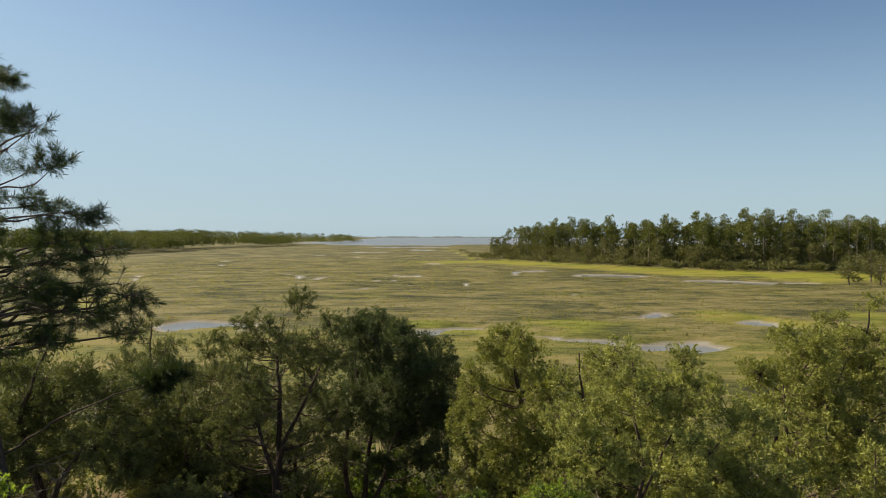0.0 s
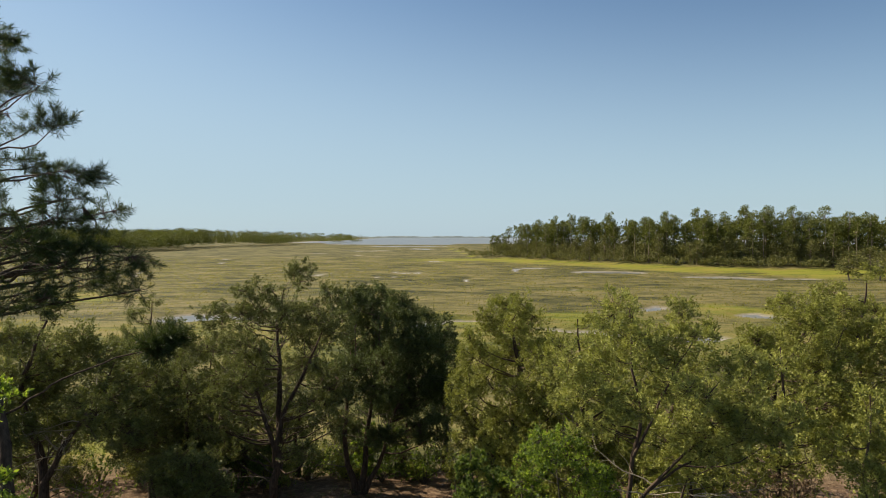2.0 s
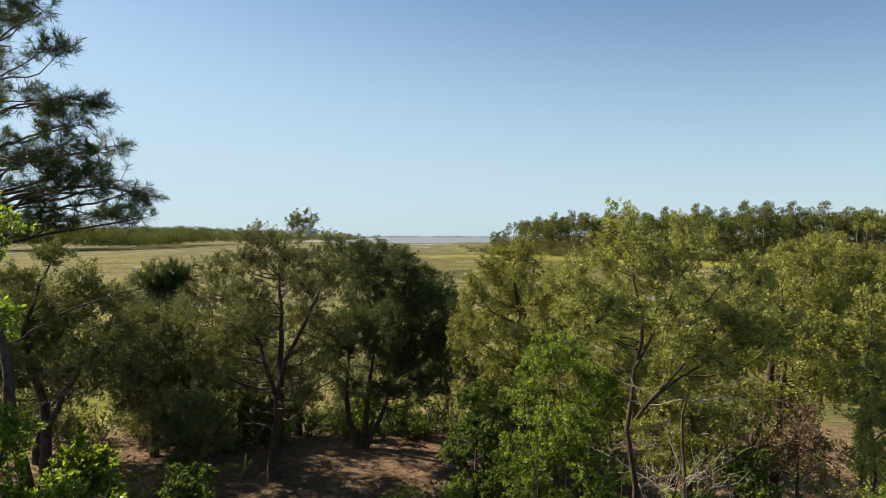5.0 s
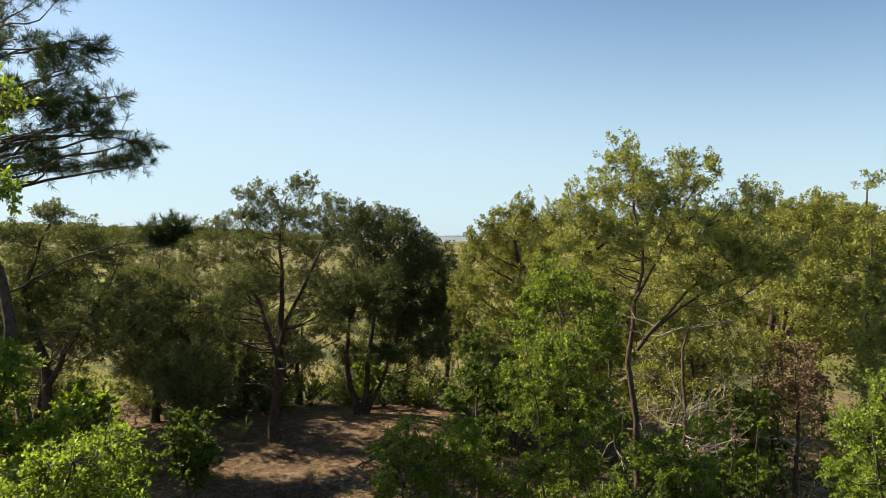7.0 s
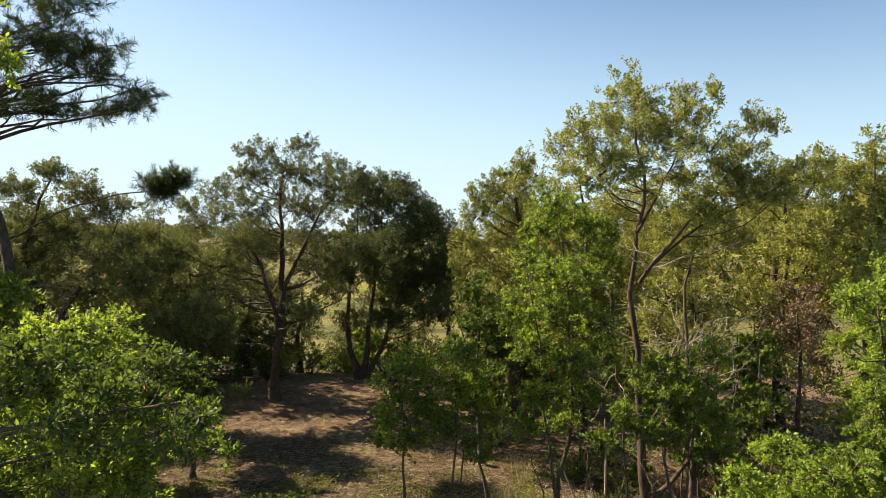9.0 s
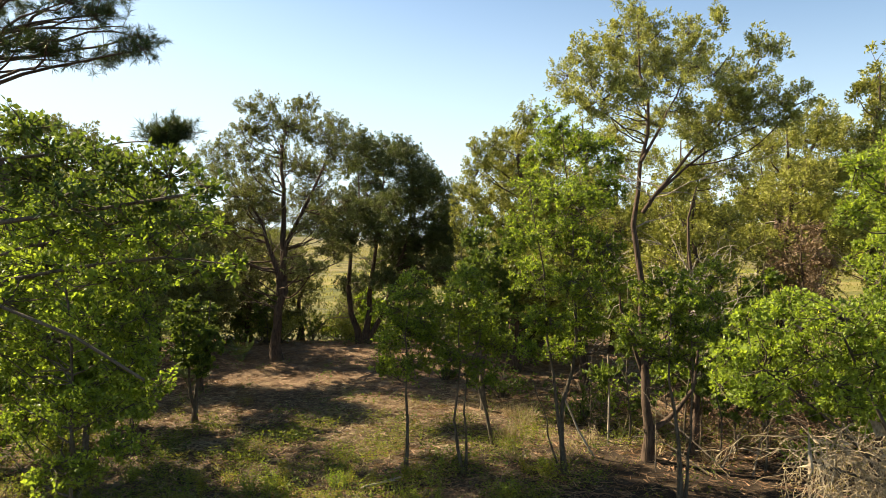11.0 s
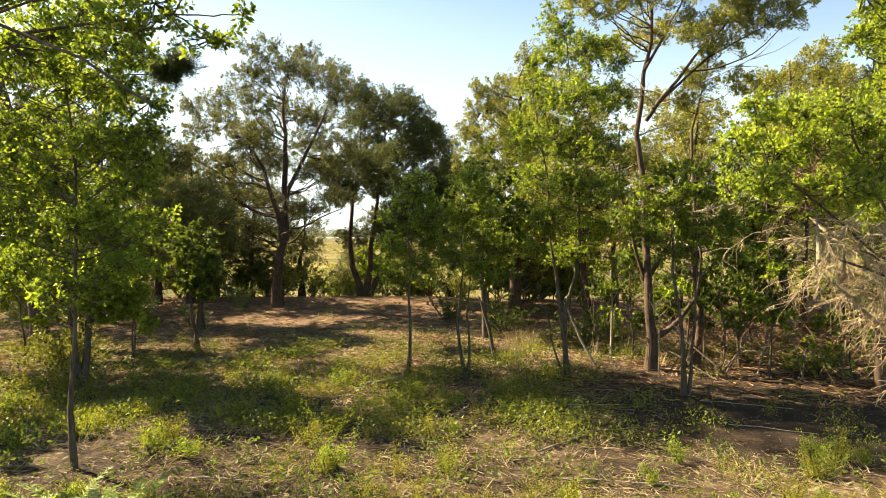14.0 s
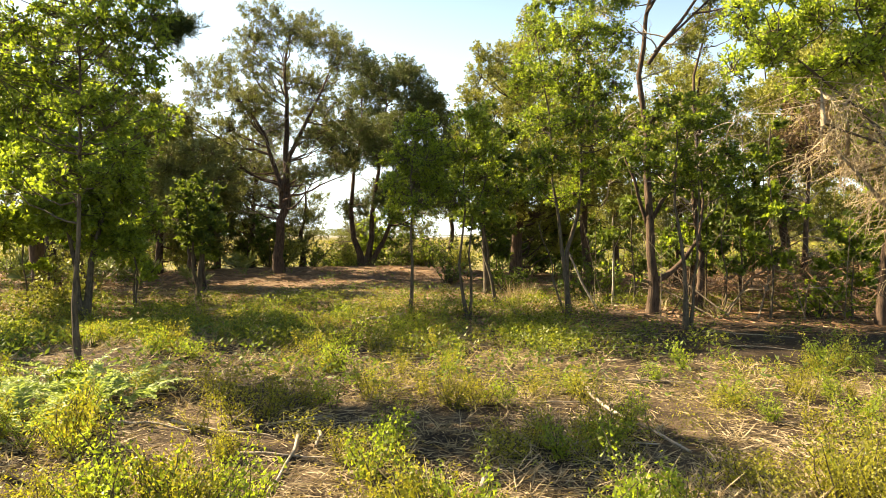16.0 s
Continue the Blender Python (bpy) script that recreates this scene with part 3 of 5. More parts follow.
# ---- marsh grass ----
def marsh_grass(name, seed, count, y0, y1, mat, keep, label, tall=0.38):
    rg = np.random.default_rng(seed)
    y = np.sqrt(rg.uniform(y0 ** 2, y1 ** 2, count))
    x = rg.uniform(-0.74, 0.74, count) * (y + 3)
    dens = 0.6 * waves(x * 0.42, y, 41, 11, 4) + 0.5 * waves(x * 0.3, y, 42, 3.2, 3)
    thin = rg.uniform(0, 1, count) < 1 - 0.93 * smooth(0.45 * y1, y1, y)
    ok = thin & (pan_depth(x, y) < 0.25) & keep(x, y) & (dens > rg.uniform(-1.1, 0.35, count)) & (y < isle_front(x) - 4)
    x, y, dens = x[ok], y[ok], dens[ok]
    h = tall * (0.65 + 0.8 * np.clip(dens, -0.4, 1)) * rg.uniform(0.7, 1.3, len(x))
    k = 2
    idx = np.repeat(np.arange(len(x)), k)
    base = np.stack([x, y, ground_z(x, y) - 0.05], -1)[idx] + rg.normal(0, 0.16, (len(idx), 3)) * np.array([1, 1, 0])
    way = np.stack([rg.normal(0.05, 0.3, len(idx)), rg.normal(0, 0.3, len(idx)), np.ones(len(idx))], -1)
    V, F = slips(rg, base, way, h[idx] * rg.uniform(0.7, 1.2, len(idx)), rg.uniform(0.07, 0.16, len(idx)) * (1 + y[idx] / 300))
    tagged(new(name, quick_mesh(name, V, F, mat)), label, "marsh grass", kind="stuff")


marsh_grass("marsh_grass", 51, 120000, 40, 420, MARSH, lambda x, y: belt_mask(x, y) < 0.55, "olive-brown cordgrass covering the tidal marsh")
marsh_grass("green_marsh_grass", 52, 22000, 36, 150, MARSH_GREEN, lambda x, y: belt_mask(x, y) > 0.4, "bright yellow-green cordgrass at the marsh edge", 0.34)


# ---- woods across the marsh ----
def far_tree(name, seed, height, crown_from, radius, clumps, leaf, label, category, at):
    rg = np.random.default_rng(seed)
    root = empty(name, at, label, category, "trees on the island")
    tb = Tubes()
    k = np.linspace(0, 1, 6)
    pts = np.stack([np.cumsum(rg.normal(0, 0.12, 6)), np.cumsum(rg.normal(0, 0.12, 6)), k * height * 0.96], -1)
    tb.add(pts, 0.24 - 0.19 * k, 5)
    nodes = []
    for i in range(clumps):
        s = (i + rg.uniform(0, 1)) / clumps
        z = crown_from + (height - crown_from) * s
        c = np.array([np.interp(z, pts[:, 2], pts[:, 0]), np.interp(z, pts[:, 2], pts[:, 1]), z])
        a, r = rg.uniform(0, 6.28), radius * rg.uniform(0.35, 1) * max(0.25, math.sin(math.pi * (0.2 + 0.72 * s)))
        tip = c + np.array([math.cos(a) * r, math.sin(a) * r, rg.uniform(0.1, 0.7)])
        tb.add([c - (0, 0, 0.4), (c + tip) / 2 - (0, 0, 0.1), tip], (0.06, 0.045, 0.025), 3)
        nodes += [tip, (c * 0.4 + tip * 0.6) + rg.normal(0, 0.4, 3)]
    part("trunk", tb.mesh("trunk", FAR_BARK), root)
    N = np.array(nodes)
    q = 30
    idx = np.repeat(np.arange(len(N)), q)
    off = unit(rg.normal(0, 1, (len(idx), 3))) * rg.uniform(0.35, 1.1, (len(idx), 1)) * np.array([1.25, 1.25, 0.8])
    V, F = slips(rg, N[idx] + off, off + np.array([0, 0, 0.4]) + rg.normal(0, 0.3, (len(idx), 3)), rg.uniform(0.35, 0.65, len(idx)), rg.uniform(0.28, 0.46, len(idx)))
    part("crown", quick_mesh("crown", V, F, leaf), root)
    return root


def island_woods():
    rg = np.random.default_rng(60)
    kinds = []
    for i in range(5):
        kinds.append(far_tree("pine_tree", 600 + i, (19, 21.5, 23, 20, 18)[i], (12, 13, 14.5, 9.5, 8)[i], (3.2, 3.4, 3.5, 3.6, 3.3)[i], (15, 16, 17, 20, 18)[i], FAR_PINE,
                              "tall slender pine with a high crown in the far woods", "tree", (150 + i * 4, 345 + i * 5, 0.0)))
    for i in range(2):
        kinds.append(far_tree("scrub_oak", 640 + i, (9.5, 12)[i], (2, 2.5)[i], (3.6, 4.0)[i], 20, FAR_OAK, "bushy grey-green tree at the far marsh edge", "tree", (180 + 6 * i, 330, 0.0)))
    count = 0
    for row in range(4):
        for i in range(54):
            x = 27 + (i + rg.uniform(0, 1)) * 4.15 + row * 1.0
            y = float(isle_front(np.array([x]))[0]) + 7 + row * 6.5 + rg.uniform(-2.5, 2.5)
            if x > 0.72 * y + 8 or y < 120:
                continue
            edge = smooth(26, 62, np.array([x]))[0]
            if rg.uniform() > 0.3 + 0.7 * edge:
                continue
            k = rg.integers(5, 7) if row == 0 and rg.uniform() < 0.62 else rg.integers(0, 5)
            if x < 34 and k == 2:
                k = 4
            sc = rg.uniform(0.8, 1.02) * (0.7 + 0.3 * edge)
            mtx = Matrix.LocRotScale((x, y, gz(x, y) - 0.1), Euler((0, 0, rg.uniform(0, 6.28))), (sc, sc, sc))
            copy_thing(kinds[k], mtx)
            count += 1
    for x, y, k, sc in ((118, 190, 5, 0.95), (124, 186, 6, 0.8), (131, 189, 5, 1.0), (137, 184, 6, 0.9), (128, 196, 6, 0.9), (141, 193, 5, 1.05)):
        copy_thing(kinds[k], Matrix.LocRotScale((x, y, gz(x, y) - 0.1), Euler((0, 0, x)), (sc * 1.2, sc * 1.2, sc * 0.85)))
    for i, k in enumerate(kinds):     # the first of each kind stands among them
        xx, yy = 118 + 9 * i, 0
        yy = float(isle_front(np.array([xx]))[0]) + 44 + 3 * i
        k.location = (xx, yy, gz(xx, yy) - 0.1)


island_woods()


def clump_field(name, seed, places, mat, label, category, blade=0.9, per=34):
    """Bushy growth far off, gathered into one mesh: x, y, z, radius, height of each clump."""
    rg = np.random.default_rng(seed)
    P = np.asarray(places)
    idx = np.repeat(np.arange(len(P)), per)
    a, e = rg.uniform(0, 6.28, len(idx)), np.arccos(rg.uniform(-0.25, 1, len(idx)))
    rr = rg.uniform(0.65, 1.08, len(idx))
    d = np.stack([np.cos(a) * np.sin(e), np.sin(a) * np.sin(e), np.cos(e)], -1)
    pos = P[idx, :3] + d * rr[:, None] * np.stack([P[idx, 3], P[idx, 3], P[idx, 4]], -1)
    V, F = slips(rg, pos, d + rg.normal(0, 0.5, d.shape) + np.array([0, 0, 0.3]), blade * rg.uniform(0.5, 1.1, len(idx)), blade * rg.uniform(0.4, 0.8, len(idx)))
    tagged(new(name, quick_mesh(name, V, F, mat)), label, category, kind="stuff")


def far_growth():
    rg = np.random.default_rng(70)
    p = []
    for i in range(260):          # shrubs at the foot of the island
        x = rg.uniform(14, 215)
        y = float(isle_front(np.array([x]))[0]) + rg.uniform(-1, 9)
        r = rg.uniform(1.2, 2.6)
        p.append((x, y, gz(x, y) + 0.6 * r, r * 1.2, r))
    for i in range(900):          # undergrowth between the trunks
        x = rg.uniform(30, 225)
        y = float(isle_front(np.array([x]))[0]) + rg.uniform(6, 34)
        r = rg.uniform(2.0, 3.6)
        p.append((x, y, gz(x, y) + rg.uniform(1.0, 5.5), r, r * 1.3))
    clump_field("shore_shrubs", 71, p, FAR_OAK, "grey-green shrubs along the island's edge", "shrubs", 0.8, 70)
    p = []
    for i in range(900):
        x = rg.uniform(44, 235)
        y = float(isle_front(np.array([x]))[0]) + rg.uniform(14, 58)
        r = rg.uniform(2.2, 3.4)
        p.append((x, y, gz(x, y) + rg.uniform(4, 15.5), r, r * 1.1))
    clump_field("island_canopy", 73, p, FAR_PINE, "dense green canopy deep in the island woods", "woods", 1.1, 46)
    p = []
    while len(p) < 1800:          # woods to the left of the marsh, thickest along their edge
        y = float(np.interp(rg.uniform(), [0, 0.3, 0.6, 0.85, 1], [425, 520, 680, 950, 1500]))
        edge = float(np.interp(y, WEST_Y, WEST_X))
        x = edge - 2 - abs(rg.normal(0, 1)) * 34 - 9 * math.sin(y * 0.021)
        r = rg.uniform(2.8, 5.0)
        hh = rg.uniform(13, 18) + 2.0 * float(waves(np.array([x]), np.array([y]), 33, 80)[0])
        if x > edge - 14:
            hh *= rg.uniform(0.55, 1.0)
        z = gz(x, y)
        p.append((x, y, z + hh - r, r, r * rg.uniform(0.8, 1.2)))
        p.append((x + rg.uniform(-2, 2), y - 3, z + hh * 0.35, r * 1.1, hh * 0.35))
    clump_field("far_woods", 72, p, FAR_PINE, "dense low pine and oak woods across the marsh", "woods", 1.25, 62)


far_growth()

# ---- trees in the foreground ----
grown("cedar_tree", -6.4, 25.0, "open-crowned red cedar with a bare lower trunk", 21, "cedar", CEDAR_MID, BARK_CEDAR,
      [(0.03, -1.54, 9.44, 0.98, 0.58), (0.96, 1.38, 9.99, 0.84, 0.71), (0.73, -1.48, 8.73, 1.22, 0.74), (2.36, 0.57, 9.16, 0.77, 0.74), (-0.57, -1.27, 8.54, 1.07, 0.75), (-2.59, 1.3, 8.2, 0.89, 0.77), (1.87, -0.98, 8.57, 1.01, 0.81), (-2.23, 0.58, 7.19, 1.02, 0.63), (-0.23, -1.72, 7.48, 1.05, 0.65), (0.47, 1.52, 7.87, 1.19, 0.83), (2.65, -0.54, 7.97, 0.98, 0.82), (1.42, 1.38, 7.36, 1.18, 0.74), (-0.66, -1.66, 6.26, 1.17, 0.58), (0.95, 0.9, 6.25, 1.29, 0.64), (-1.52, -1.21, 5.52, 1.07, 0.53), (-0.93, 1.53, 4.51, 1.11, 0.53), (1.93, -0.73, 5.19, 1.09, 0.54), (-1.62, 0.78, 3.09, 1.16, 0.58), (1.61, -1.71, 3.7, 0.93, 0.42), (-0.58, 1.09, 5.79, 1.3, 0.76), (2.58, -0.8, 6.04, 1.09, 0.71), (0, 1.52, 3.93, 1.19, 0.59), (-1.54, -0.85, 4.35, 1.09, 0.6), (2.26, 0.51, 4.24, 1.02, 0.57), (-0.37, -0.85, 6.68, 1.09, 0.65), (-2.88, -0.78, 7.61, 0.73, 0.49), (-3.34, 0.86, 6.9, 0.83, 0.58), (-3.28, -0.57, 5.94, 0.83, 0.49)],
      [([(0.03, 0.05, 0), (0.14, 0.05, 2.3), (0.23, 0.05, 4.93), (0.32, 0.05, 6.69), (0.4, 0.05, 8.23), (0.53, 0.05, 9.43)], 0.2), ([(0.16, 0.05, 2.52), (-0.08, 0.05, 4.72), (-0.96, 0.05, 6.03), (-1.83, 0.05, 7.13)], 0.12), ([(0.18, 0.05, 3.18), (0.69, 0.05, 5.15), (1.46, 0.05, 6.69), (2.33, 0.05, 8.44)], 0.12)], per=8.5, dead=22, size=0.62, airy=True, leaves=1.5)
grown("cedar_tree", -3.45, 28.6, "dark dense red cedar with several trunks from one base", 22, "cedar", CEDAR_DARK_SHADED, BARK_CEDAR,
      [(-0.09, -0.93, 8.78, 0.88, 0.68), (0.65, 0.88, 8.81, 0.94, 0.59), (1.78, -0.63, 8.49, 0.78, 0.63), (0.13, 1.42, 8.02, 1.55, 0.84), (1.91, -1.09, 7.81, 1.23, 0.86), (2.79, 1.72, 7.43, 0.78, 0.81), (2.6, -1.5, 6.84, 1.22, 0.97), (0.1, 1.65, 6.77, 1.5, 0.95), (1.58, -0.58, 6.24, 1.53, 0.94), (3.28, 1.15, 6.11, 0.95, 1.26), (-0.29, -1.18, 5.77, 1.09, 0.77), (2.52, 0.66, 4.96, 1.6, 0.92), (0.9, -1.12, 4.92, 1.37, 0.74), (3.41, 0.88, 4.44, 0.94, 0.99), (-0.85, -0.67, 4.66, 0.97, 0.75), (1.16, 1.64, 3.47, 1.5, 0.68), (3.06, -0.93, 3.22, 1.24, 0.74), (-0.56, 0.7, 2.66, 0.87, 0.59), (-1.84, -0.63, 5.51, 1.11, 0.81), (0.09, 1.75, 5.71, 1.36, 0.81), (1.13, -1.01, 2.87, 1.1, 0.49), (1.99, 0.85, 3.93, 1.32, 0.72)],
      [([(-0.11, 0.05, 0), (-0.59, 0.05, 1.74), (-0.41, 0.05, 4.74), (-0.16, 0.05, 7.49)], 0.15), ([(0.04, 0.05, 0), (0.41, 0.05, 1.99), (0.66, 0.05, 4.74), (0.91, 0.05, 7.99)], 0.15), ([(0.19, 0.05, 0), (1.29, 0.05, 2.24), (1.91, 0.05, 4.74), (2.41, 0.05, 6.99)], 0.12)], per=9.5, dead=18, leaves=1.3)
grown("cedar_tree", 0.2, 32.6, "small dark red cedar at the marsh edge", 35, "cedar", CEDAR_DARK_SHADED, BARK_CEDAR,
      [(0.16, -0.38, 7.33, 0.64, 0.72), (-0.07, 0.55, 6.45, 0.92, 0.96), (0.43, -0.69, 6.13, 0.7, 1), (0.22, 0.82, 5.22, 0.93, 1.12), (-0.18, -0.24, 4.43, 1.03, 0.94), (0.59, 0.29, 4.1, 0.85, 1.1), (0.02, -0.44, 3.18, 1.15, 0.93)],
      [([(0.22, 0.05, 0), (0.27, 0.05, 2.7), (0.16, 0.05, 5.26), (0.16, 0.05, 7.25)], 0.15)], per=8)
grown("cedar_tree", 3.2, 24.2, "dense cone-shaped red cedar of olive-green foliage", 23, "cedar", CEDAR, BARK_CEDAR,
      [(-0.21, -1.59, 9.39, 0.45, 0.61), (-0.46, 1.61, 9.14, 0.67, 0.58), (0.03, -0.78, 8.66, 0.84, 0.74), (-1.17, 0.84, 8.63, 0.6, 0.62), (-1.89, -1.37, 8.15, 0.39, 0.62), (-0.36, 1.92, 8.07, 1.3, 0.88), (-1.66, -0.82, 7.36, 0.84, 0.79), (0.1, 1.01, 7.19, 1.51, 0.9), (-2.09, -1.41, 6.47, 0.78, 0.82), (-0.98, 1.34, 6.25, 1.27, 0.92), (0.24, -1.17, 6.1, 1.34, 0.9), (-2.04, 1.05, 5.26, 0.91, 0.91), (-0.62, -0.68, 5.06, 1.41, 0.92), (-1.54, 1.26, 3.91, 1.27, 1), (-0.15, -1.03, 3.86, 1.44, 1.04), (1.45, 1.16, 5.15, 1.27, 1.14), (0.62, -1.31, 7.41, 0.92, 0.9), (1.63, 1.53, 3.55, 1.28, 1.15), (-1.1, -1.46, 2.92, 1.36, 0.89), (0.98, 1.71, 1.94, 1.55, 1.02), (2.11, -0.46, 6.5, 1.07, 1.07), (2.67, 1.16, 4.04, 1.27, 1.28)],
      [([(-0.44, 0.05, 0), (-0.33, 0.05, 3.73), (-0.16, 0.05, 6.7), (-0.01, 0.05, 9.47)], 0.24)], per=7, dead=5, leaves=1.3)
tall = grown("cedar_tree", 4.62, 14.4, "tall sparse red cedar with a forked reddish trunk", 24, "cedar", CEDAR_PALE, BARK_CEDAR,
      [(-0.27, -0.58, 10.15, 0.27, 0.53), (-0.21, 0.72, 9.98, 0.74, 0.59), (0.01, -0.79, 9.5, 0.59, 0.48), (1.26, 0.84, 10.04, 0.49, 0.55), (1.31, -0.72, 9.75, 0.38, 0.48), (1.37, 0.88, 9.51, 0.79, 0.59), (-1.54, -0.76, 9.02, 0.54, 0.48), (-1.74, 0.31, 8.79, 0.48, 0.43), (-1.22, -0.77, 8.53, 0.65, 0.48), (0.07, 1.07, 9.25, 0.85, 0.6), (-0.48, -0.87, 8.3, 0.81, 0.48), (0.79, 0.77, 8.85, 0.78, 0.53), (1, -1.04, 8.61, 0.7, 0.52), (2.12, 0.4, 8.73, 0.48, 0.57), (-1.12, -0.84, 7.92, 0.67, 0.36), (1.09, 0.92, 8.19, 0.85, 0.4), (2.18, -0.95, 9.11, 0.5, 0.4), (2.62, -0.95, 9.15, 0.27, 0.33), (2.06, -0.95, 8.59, 0.4, 0.36), (1.76, -0.95, 7.91, 0.56, 0.33), (-0.78, -0.31, 9.3, 0.52, 0.45), (0.61, 0.7, 9.34, 0.6, 0.44), (-1.62, -0.42, 8.22, 0.49, 0.33), (0.17, 0.57, 7.79, 0.71, 0.35), (1.16, -0.8, 7.64, 0.61, 0.33), (-0.52, 0.72, 7.47, 0.6, 0.35), (1.59, -0.78, 8.19, 0.48, 0.4), (1.58, -0.83, 7.84, 0.57, 0.4), (2.1, -1.13, 8.11, 0.56, 0.39), (2.64, -1.23, 7.95, 0.56, 0.35), (2.02, -0.93, 7.54, 0.6, 0.33), (1.5, -0.73, 7.21, 0.57, 0.29), (2.61, -1.23, 7.55, 0.45, 0.27), (0.96, -0.63, 7.43, 0.57, 0.33), (2.99, -1.23, 8.09, 0.29, 0.27)],
      [([(0.17, 0.05, 0), (0.14, 0.05, 2.36), (0.07, 0.05, 4.41), (0.02, 0.05, 5.96), (-0.04, 0.05, 7.11), (-0.16, 0.05, 8.4), (-0.11, 0.05, 10.2)], 0.115), ([(0.03, 0.05, 5.7), (0.4, -0.15, 6.35), (0.96, -0.35, 6.98), (1.73, -0.75, 7.76), (2.18, -0.95, 8.89)], 0.048), ([(0.11, 0.02, 1.76), (-0.23, 0.02, 2.91), (-0.49, 0.02, 3.81), (-0.75, 0.02, 4.84)], 0.055), ([(0.15, 0.02, 2.21), (0.54, 0.02, 2.98), (0.86, 0.02, 3.68), (1.05, 0.02, 4.84)], 0.05), ([(-0.01, 0.05, 6.86), (0.56, 0.35, 7.91), (1.12, 0.45, 8.71), (1.55, 0.35, 9.61)], 0.04), ([(0.14, -0.03, 5.95), (0.55, -0.13, 6.45), (1.26, -0.43, 7.01), (1.97, -0.73, 7.39), (3.05, -1.13, 7.99)], 0.036), ([(0.9, -0.23, 6.75), (1.71, -0.53, 6.75), (2.25, -0.83, 7.1), (2.69, -1.03, 7.66)], 0.024)], per=11, dead=18, dead_mat=DEAD, dead_from=0.3, size=0.5, twig=0.7, airy=True, leaves=1.5)
grown("cedar_tree", 5.9, 14.9, "slender half-dead cedar with bare grey limbs", 25, "cedar", CEDAR, BARK_CEDAR,
      [(0.07, -0.15, 6.6, 0.48, 0.3), (0.47, 0.2, 7.26, 0.43, 0.31), (-0.38, -0.13, 6.2, 0.45, 0.25), (1.1, 0.26, 6.73, 0.46, 0.28)],
      [([(0.11, 0.05, 0), (0.03, 0.05, 3.81), (0.11, 0.05, 5.4), (0.24, 0.05, 6.99), (0.37, 0.05, 7.66)], 0.08)], per=9, dead=20, dead_mat=DEAD, dead_from=0.28, size=0.6, leaves=1.7)
grown("cedar_tree", 12.1, 24.0, "broad spreading red cedar with a thick dark trunk", 27, "cedar", CEDAR, BARK_CEDAR,
      [(1.22, -1.54, 9.37, 0.67, 0.63), (1.32, 0.94, 9.1, 0.75, 0.62), (1.23, -0.8, 8.54, 1.16, 0.73), (3.49, 0.84, 8.92, 0.89, 0.78), (-0.94, -1.53, 8.29, 0.81, 0.56), (1.16, 1.48, 7.59, 1.27, 0.8), (1.73, -0.65, 7.32, 1.4, 0.84), (3.78, 0.61, 7.56, 1.23, 0.97), (-0.71, -0.82, 6.6, 1.04, 0.73), (2.45, 1.8, 6.13, 1.54, 0.81), (2.54, -0.99, 6.06, 1.27, 0.78), (1.46, 0.78, 4.97, 1.48, 0.78), (1.99, -1.56, 4.74, 1.35, 0.76), (0.18, 1.31, 5.15, 1.01, 0.62)],
      [([(-0.13, -0.05, 0), (-0.07, -0.05, 2.93), (0.18, -0.05, 5.44), (1.02, -0.05, 7.12), (1.86, -0.05, 8.8)], 0.25), ([(-0.07, -0.05, 2.93), (1.02, -0.05, 5.02), (2.49, -0.05, 6.7), (3.02, -0.05, 8.38)], 0.16)], per=7.5, dead=14, dead_mat=DEAD, leaves=1.3)
grown("cedar_tree", 8.75, 12.9, "narrow pointed red cedar of yellow-olive foliage", 28, "cedar", CEDAR, BARK_CEDAR,
      [(-0.2, -0.62, 8.73, 0.16, 0.28), (0.6, 0.54, 8.43, 0.36, 0.37), (-0.4, -0.54, 8.04, 0.3, 0.25), (0.45, 0.17, 7.78, 0.48, 0.45), (0.03, -0.27, 7.07, 0.45, 0.51), (0.91, 0.27, 7.2, 0.54, 0.6), (-0.15, -0.63, 6.35, 0.45, 0.49), (1.18, 0.49, 6.13, 0.61, 0.69), (-0.1, -0.48, 5.57, 0.51, 0.5)],
      [([(0.21, -0.05, 0), (0.23, -0.05, 3.52), (0.23, -0.05, 6.39), (0.19, -0.05, 8.68)], 0.1)], per=11, size=0.6, dead=3, leaves=1.6)
